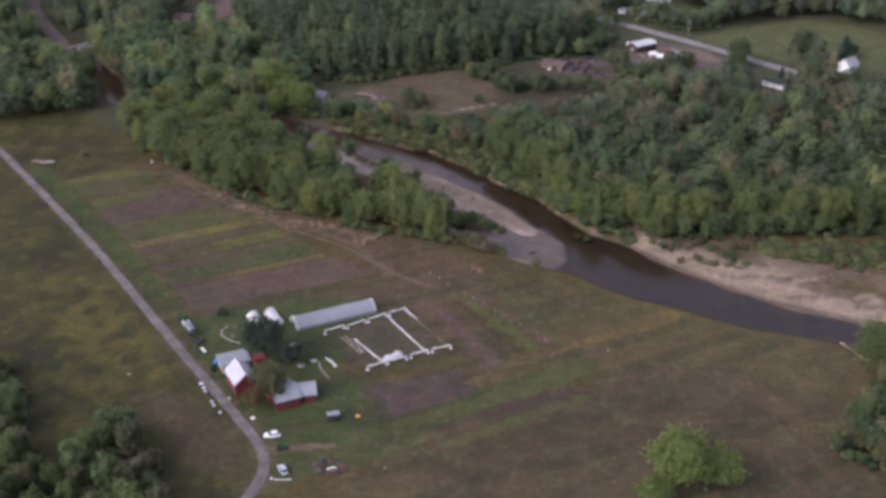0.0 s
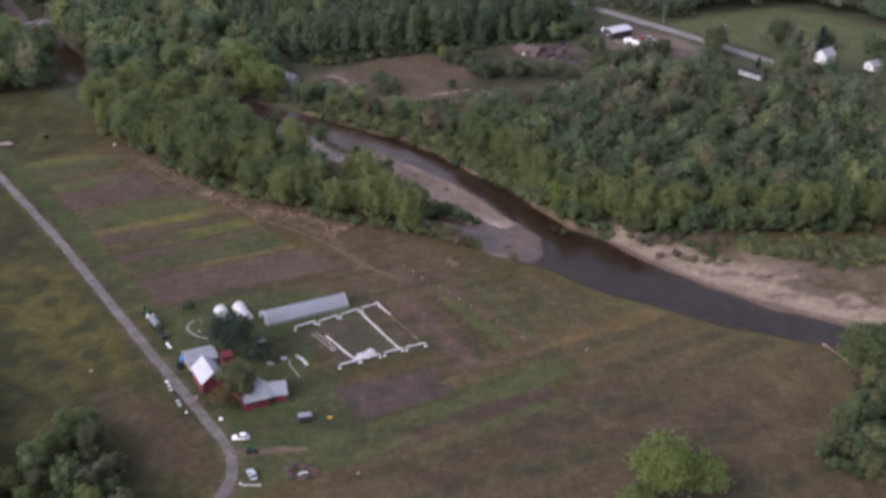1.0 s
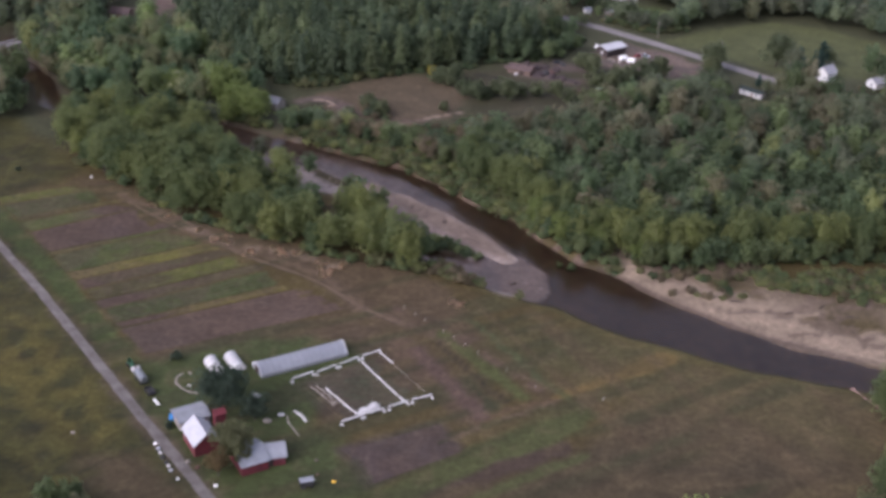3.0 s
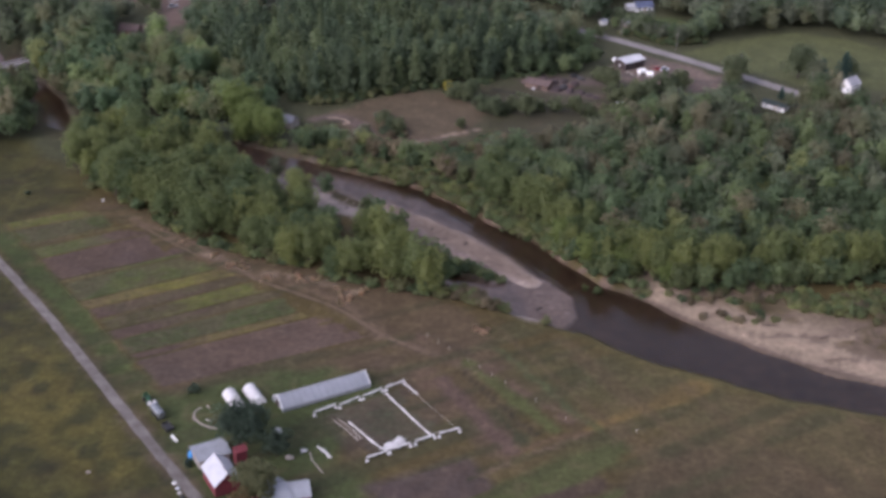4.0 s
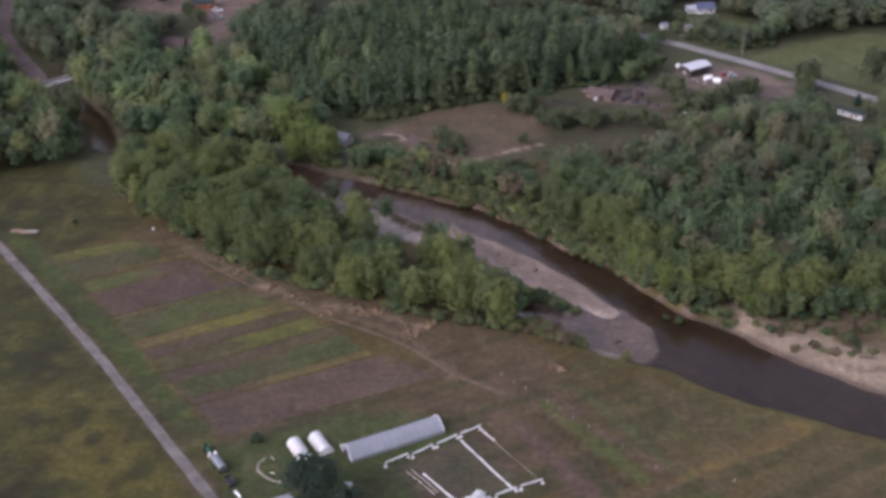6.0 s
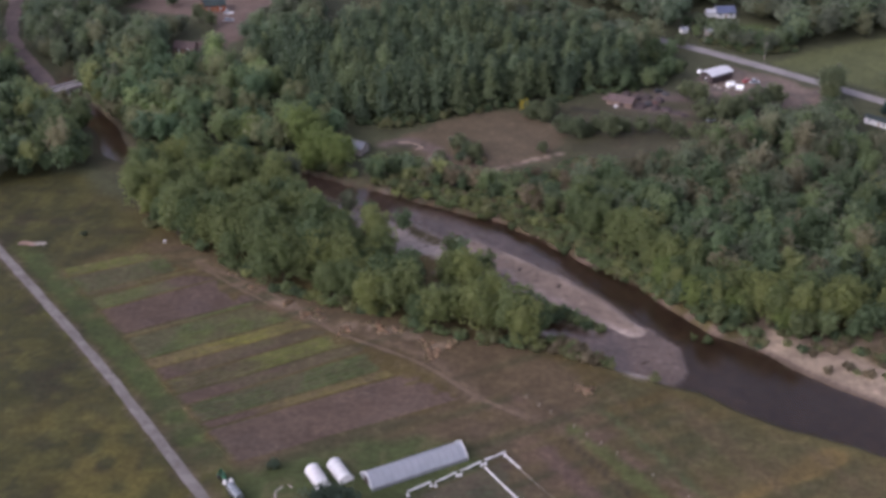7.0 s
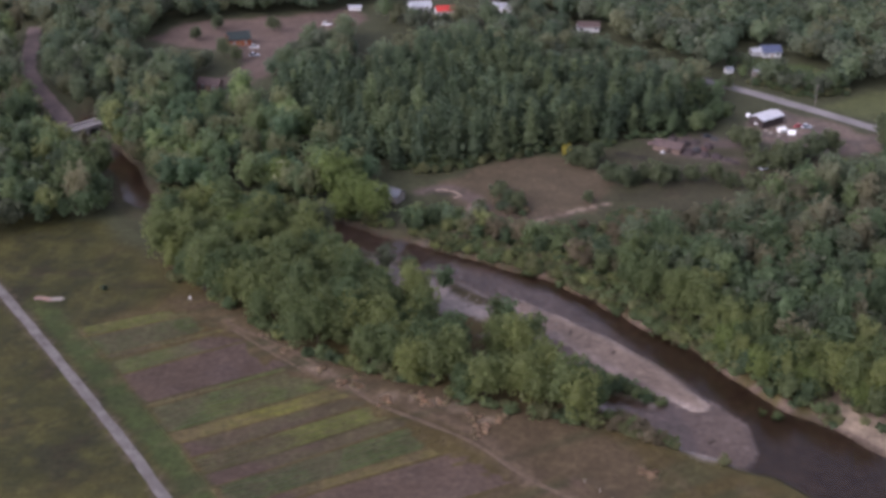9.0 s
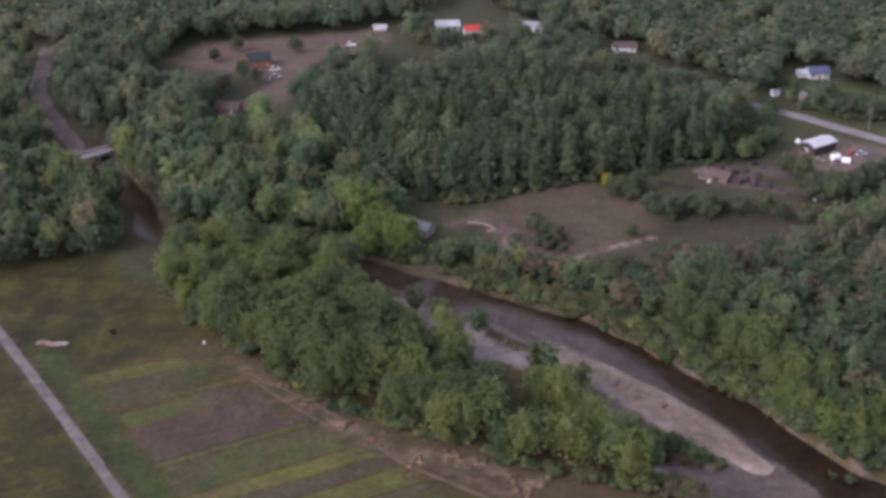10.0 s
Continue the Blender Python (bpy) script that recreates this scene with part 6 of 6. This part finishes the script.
for i, (x, y, sx, sz, mt) in enumerate(((60, 588, 5.0, 1.8, SCRAP), (64, 591, 4.4, 1.4, DARK_METAL), (66.5, 587, 4.6, 1.3, SCRAP), (71, 585, 5.0, 1.2, SCRAP), (75, 582, 3.6, 0.9, SHINGLE_DARK), (60, 598, 4.6, 1.6, SCRAP), (65, 600, 5.0, 1.2, SHINGLE_DARK), (70, 596, 4.4, 1.4, SCRAP), (74, 604, 3.4, 1.2, DARK_METAL), (46.6, 598, 3.2, 1.2, SHINGLE), (49.6, 588.8, 1.8, 0.8, FILM_WHITE), (56, 603, 4.4, 1.2, SHINGLE_DARK), (67, 592.5, 3.8, 0.9, RUST), (78, 579, 3.0, 0.7, SCRAP))):
    bale("scrap_pile", x, y, (sx * 1.25, sx * 0.9, sz * 1.25), mt, "heap of dark weathered scrap in the yard", 500 + i, "scrap heap", "yard scrap", turn=i * 40)
car("dark_car", 71.5, 607, 20, surface("dark_car_paint", (0.03, 0.032, 0.04), (0.025, 0.027, 0.034), 0.3, vary=0.03, bump=0), "dark car parked behind the cluttered yard", group="parked cars")
for i, (x, y, turn) in enumerate(((105.4, 614.2, 20), (108.6, 610.4, -15))):
    t = thing("white_storage_tank", x, y, turn, "white bulk storage tank in a dirt lot", "tank", "storage tanks")
    part("shell", drum(1.3, 3.4, 18, pose(0, 0, 1.45, 0, 90)), WHITE, t)
    for u in (-1.1, 1.1):
        part("cradle", block(u, 0, 0, 0.3, 2.2, 0.5), CONCRETE, t)
bale("white_drum", 95.0, 633, (2.2, 2.2, 1.8), WHITE, "rounded white tank behind the barn", 540, "tank")
bale("timber_stack", 107.4, 597, (2.4, 1.4, 0.7), YELLOW, "small stack of yellow timber", 541, "timber")
for i, (x, y) in enumerate(((100.4, 613.2), (103.0, 609.8), (99.0, 616.0))):
    bale("pallet_stack", x, y, (1.8, 1.2, 0.8), WOOD_GREY, "weathered pallets beside the barn", 545 + i, "pallets", "pallets")
car("red_car", 114.6, 621.4, 30, CAR_RED, "red car parked in the dirt lot", group="parked cars")
car("silver_van", 118.0, 620.2, 15, CAR_GREY, "pale silver car parked in the dirt lot", 4.8, 1.9, 1.8, group="parked cars")
car("pale_car", 88.2, 573.4, 25, CAR_GREY, "pale car parked among meadow bushes", group="parked cars")
car("white_pickup", -135.2, 701, 15, CAR_GREY, "pale vehicle parked near the log house", 5.2, 1.9, 1.8, group="parked cars")
car("white_pickup", -137.2, 713.6, 10, CAR_WHITE, "white vehicle parked near the log house", 5.2, 1.9, 1.8, group="parked cars")
car("white_pickup", -104, 755, 5, CAR_WHITE, "white vehicle parked at the clearing's edge", 5.2, 1.9, 1.8, group="parked cars")


def utility_pole(x, y, turn):
    p = thing("utility_pole", x, y, turn, "grey wooden utility pole with a crossarm", "utility pole", "utility poles")
    part("pole", drum(0.16, 9.4, 8, pose(0, 0, 4.6), top=0.11), WOOD_GREY, p)
    arm = part("crossarm", block(0, 0, 8.5, 0.12, 2.2, 0.14), WOOD_GREY, p)
    for u in (-0.9, 0, 0.9):
        part("insulator", drum(0.06, 0.2, 8, pose(0, u, 8.74)), WHITE, arm)


for x, y in ((130, 651), (105, 673), (157, 624), (184, 597)):
    utility_pole(x, y, -45)


def bridge():
    """A low concrete bridge: deck, two parapets, piers."""
    b = thing("bridge", -193.2, 601.6, 47, "low pale concrete bridge over the river", "bridge", z=0)
    part("deck", block(0, 0, 0.1, 17, 6.4, 0.5, bevel=0.05), ASPHALT, b)
    for sy in (-1, 1):
        p = part("parapet", block(0, sy * 3.1, 0.6, 17, 0.3, 0.9, bevel=0.04), CONCRETE, b)
        part("coping", block(0, sy * 3.1, 1.5, 17.2, 0.44, 0.12, bevel=0.03), CONCRETE, p)
    for u in (-5, 0, 5):
        part("pier", block(u, 0, -3.2, 0.9, 6.0, 3.3, bevel=0.1), CONCRETE, b)


bridge()

# ---- field and river details ----
fence = thing("post_fence", -5.6, 369.7, 0, "row of weathered fence posts along the track", "fence")
line_pts = [mid((0, 0), (37.4, -42.1), f) for f in (0, 0.09, 0.17, 0.32, 0.4, 0.49, 0.59, 0.8, 1.0)]
for fx, fy in line_pts:
    part("post", rod((fx, fy, -0.3), (fx + 0.05, fy, 1.25), 0.09, 7), WOOD_GREY, fence)
sign = thing("marker_post", -122.2, 458, 20, "white marker board on a post at the field corner", "post")
part("post", rod((0, 0, -0.3), (0, 0, 1.5), 0.07), WOOD_GREY, sign)
part("board", block(0, -0.1, 0.7, 0.7, 0.06, 0.9, bevel=0.02), WHITE, sign)
slash = thing("brush_pile", -167, 457, 0, "long heap of pinkish cut brush by the lane", "brush pile")
for i, (u, k) in enumerate(((-3.2, 1.0), (-1.4, 0.9), (0.4, 0.7), (2.2, 0.8), (3.8, 0.6))):
    bm = lump(2.6, 1.8, 0.7 * k, 600 + i, 0.4)
    bmesh.ops.translate(bm, vec=(u, 0.3 * math.sin(i * 2), 0), verts=bm.verts[:])
    part("clump", bm, HAY if i < 3 else WOOD_GREY, slash)
shrub(-150.8, 463.6, 0.7, "small dark bush in the meadow", shrub_dark)
ground_strip("irrigation_pipe", [(126.6, 330.0), (129.6, 323.6), (134.6, 312.4)], 0.32, 0.25, HAY, "pale pipe running down to the river", "pipe", 21)
bale("pump_housing", 126.6, 331.0, (1.8, 1.5, 0.8), HAY, "pinkish pump housing at the pipe's river end", 22, "pump")
bale("scrap_bundle", -93.6, 302.6, (1.3, 0.9, 0.4), WOOD_GREY, "pale scrap bundle in the meadow", 23, "scrap")


def driftwood(x, y, turn, length, seed):
    d = thing("driftwood_log", x, y, turn, "dark wet driftwood log in the shallows", "driftwood", "driftwood")
    bm = bmesh.new()
    limb(bm, (-length / 2, 0, 0.1), (length / 2, 0.2, 0.35), 0.28, 0.14, 7)
    part("log", bm, DEADWOOD, d)
    bm = bmesh.new()
    limb(bm, (-length * 0.1, 0, 0.25), (length * 0.15, 0.9, 0.8), 0.12, 0.04, 5)
    part("branch", bm, DEADWOOD, d)


for i, (x, y, a, n) in enumerate(((31.5, 390.4, 20, 2.6), (-24, 456, 40, 4), (-20, 452, 70, 3.5), (-28, 461, -20, 4), (10, 434, 30, 2), (-2, 445, 60, 2.2), (120, 374, 15, 3), (104, 381, -25, 4), (132, 378, 30, 3), (140, 372, -10, 4), (96, 386, 20, 3))):
    driftwood(x, y, a, n, i)
rng = np.random.default_rng(9)
stone_me = []
for i in range(4):
    bm = lump(1, 0.8, 0.4, 700 + i, 0.3, 2)
    me = bpy.data.meshes.new("stone")
    bm.to_mesh(me)
    bm.free()
    me.materials.append(ROCK)
    stone_me.append(me)
for i in range(90):
    u = rng.uniform(0, 1)
    a, b = ((-46, 488), (-4, 452)) if i % 2 else ((-38, 468), (-6, 432))
    x, y = mid(a, b, u)
    x, y = x + rng.normal(0, 3), y + rng.normal(0, 3)
    t = tagged(new("river_stone", stone_me[i % 4]), "grey-brown stone in the river shallows", "stone", "river stones")
    t.matrix_basis = pose(x, y, ground_z(x, y) - 0.05, 0, 0, rng.uniform(0, 360)) @ Matrix.Diagonal((*(rng.uniform(0.5, 1.6, 3)), 1))

woods("clearing_trees", [kinds_mid[2], kinds_mid[4]], scatter([(-104, 666), (-84, 690), (-92, 735), (-112, 716), (-122, 690), (-124, 664)], 6.5, 81), FAR_HAZE_TONES, "trees below the clearing")
woods("house_trees", [kinds_mid[2], kinds_mid[4]], scatter([(-84, 770), (-60, 776), (-48, 768), (-20, 772), (10, 762), (30, 744), (20, 735), (-20, 752), (-60, 750)], 9.0, 83), FAR_HAZE_TONES, "scattered trees before the far houses")
BANK_GREEN = [(-62, 507), (-42, 497), (-33, 493), (-10, 482), (8, 465), (22, 448), (33, 432), (42, 417), (47, 426), (40, 446), (24, 468), (6, 486), (-18, 500), (-44, 514)]
woods("far_bank_bushes", kinds_shrub, scatter([(x - 2.4, y - 2.4) if i < 8 else (x, y) for i, (x, y) in enumerate(BANK_GREEN)], 2.5, 84, lambda x, y: vnoise(x, y, 8, 91) > 0.18, shore=-1.2), [G2, G3, SCRUB_TONES[0], SCRUB_TONES[2]], "green bushes overhanging the far riverbank")
woods("beach_saplings", [kinds_mid[4]], scatter([(-64, 480), (-46, 462), (-26, 442), (-8, 426), (-4, 430), (-22, 448), (-44, 470), (-60, 486)], 6.5, 85, lambda x, y: (vnoise(x, y, 11, 92) > 0.5) & (np.abs(x + 32) > 6)), MIXED, "young trees on the gravel beach")

EDGE_LINE = [(38, 442), (45, 414), (59, 405), (85, 399), (129, 405), (185, 410), (185, 414), (129, 411), (85, 405), (60, 411), (50, 420), (42, 446)]
woods("forest_edge_bushes", kinds_shrub + [kinds_mid[4]], scatter(EDGE_LINE, 3.0, 86, lambda x, y: vnoise(x, y, 6, 94) > 0.25), [G1, G2, SCRUB_TONES[2]], "leafy undergrowth along the forest edge")
woods("upstream_bank_bushes", kinds_shrub, scatter([(-150, 535), (-118, 532), (-90, 525), (-62, 509), (-57, 515), (-86, 532), (-118, 539), (-148, 543)], 2.9, 87), [G2, G3, SCRUB_TONES[0]], "green bushes on the upstream bank")
woods("upstream_trees", kinds_mid, scatter([(-116, 513), (-98, 504), (-84, 496), (-79, 502), (-92, 512), (-108, 518)], 6.0, 88), MIXED, "leafy trees leaning over the near bank")

woods("roadside_trees_west", [kinds_mid[2], kinds_mid[4]], scatter([(54, 690), (76, 664), (88, 668), (74, 692), (46, 722), (22, 748), (4, 744)], 6.6, 89, off_road), FAR_HAZE_TONES, "trees lining the far stretch of road")
woods("house_lot_trees", [kinds_mid[2], kinds_mid[4]], scatter([(-6, 800), (26, 764), (16, 752), (-12, 776), (-30, 800)], 8.0, 90, lambda x, y: (np.hypot(x + 9, y - 788) > 11) & (np.hypot(x - 17, y - 770) > 8)), FAR_HAZE_TONES, "trees between the far houses")
FIELD_EDGE = [(-132, 472), (-104, 447), (-82, 427), (-63, 417.5), (-40, 406.5), (-19, 397), (-1, 393), (2, 397), (-19, 401), (-40, 411), (-63, 422), (-82, 431), (-104, 452), (-130, 477)]
woods("field_edge_bushes", kinds_shrub, scatter(FIELD_EDGE, 2.6, 91, lambda x, y: vnoise(x, y, 5, 93) > 0.46), [G1, G2, G3, SCRUB_TONES[0]], "leafy undergrowth along the field edge")

kinds_dry = [broad_crown(241 + i, t, w, 7, 70, 0.32, 0.0) for i, (t, w) in enumerate(((0.8, 2.0), (0.6, 1.6), (1.1, 1.8)))]
DRY_SPOTS = [(-67.7, 415.6), (-66.6, 411.1), (-49.2, 407.1), (-41.0, 404.4), (-33.1, 396.1), (-32.5, 388.6), (-25.1, 396.2), (-70.0, 412.5), (-77.3, 420.0), (-58.0, 404.0), (-46.7, 404.2), (-31, 392), (-88, 430.5), (-96, 437), (10.6, 375.3), (12.6, 373.2)]
rng = np.random.default_rng(104)
dry_at = np.repeat(np.array(DRY_SPOTS), 6, 0) + rng.normal(0, 1.1, (6 * len(DRY_SPOTS), 2))
woods("dry_brush", kinds_dry, (dry_at[:, 0], dry_at[:, 1], rng), [(0.26, 0.195, 0.135), (0.22, 0.165, 0.115), (0.15, 0.125, 0.08)], "pale dry brush along the foot of the trees")

woods("spit_bushes", kinds_shrub, scatter([(-8, 420), (0, 413), (12, 411), (19, 406), (21, 409), (12, 417), (0, 422)], 2.6, 94, shore=-30), [G1, G2, SCRUB_TONES[2]], "dark green bushes on the spit beside the sand bar")
woods("pasture_edge_scrub", kinds_shrub, scatter([(-60, 562), (-44, 562), (-9, 580), (31, 595), (34, 600), (-9, 586), (-46, 571), (-62, 566)], 3.4, 95, lambda x, y: vnoise(x, y, 8, 96) > 0.35), [G1, SCRUB_TONES[0], SCRUB_TONES[2]], "low scrub along the foot of the pine wood")

woods("upstream_shore_trees", [kinds_mid[4], kinds_mid[2]], scatter([(-150, 541), (-157, 558), (-168, 578), (-186, 600), (-180, 606), (-160, 580), (-148, 556)], 5.0, 97, shore=0.2), MIXED, "leafy trees at the water's edge below the bridge")

# Extra trees, added so the water here mirrors leaves instead of open sky.
woods("bend_trees", kinds_mid[:4], scatter([(-168, 564), (-158, 570), (-164, 588), (-176, 602), (-184, 597), (-174, 580)], 5.6, 103, shore=-3.0), MIXED, "leafy trees added over the river to screen the sky's reflection")

woods("beach_bushes", [kinds_brush[0], kinds_brush[2]], scatter([(60, 398), (76, 389), (100, 381), (112, 383), (100, 394), (80, 402), (62, 404)], 3.4, 98, lambda x, y: vnoise(x, y, 6, 99) > 0.58), [G1, SCRUB_TONES[0], SCRUB_TONES[1], SCRUB_TONES[3]], "green and brown bushes dotted over the beach")

ground_strip("sandy_berm", [(-44.5, 546.3), (-42.0, 547.0), (-39.4, 546.2), (-36.6, 544.6), (-34.8, 541.6), (-37.6, 539.8)], 0.9, 0.35, DUST, "curving pale sandy berm in the pasture corner", "berm", 31)
ground_strip("thin_film", [(-32.4, 325.7), (-28.8, 321.4), (-25.4, 316.8)], 0.22, 0.4, WOOD_GREY, "narrow grey strip of plastic film laid on the soil", "plastic sheet", 32)
ground_strip("thin_film", [(-31.3, 326.6), (-27.6, 321.9), (-24.6, 317.5)], 0.2, 0.4, WOOD_GREY, "narrow grey strip of plastic film laid on the soil", "plastic sheet", 33)
woods("pasture_thicket", kinds_shrub, scatter([(-24, 553), (-17, 549), (-10, 530), (-13, 524), (-21, 529), (-22, 540)], 3.0, 101), [G1, (0.07, 0.088, 0.055), SCRUB_TONES[1]], "grey-green thicket in the pasture corner")
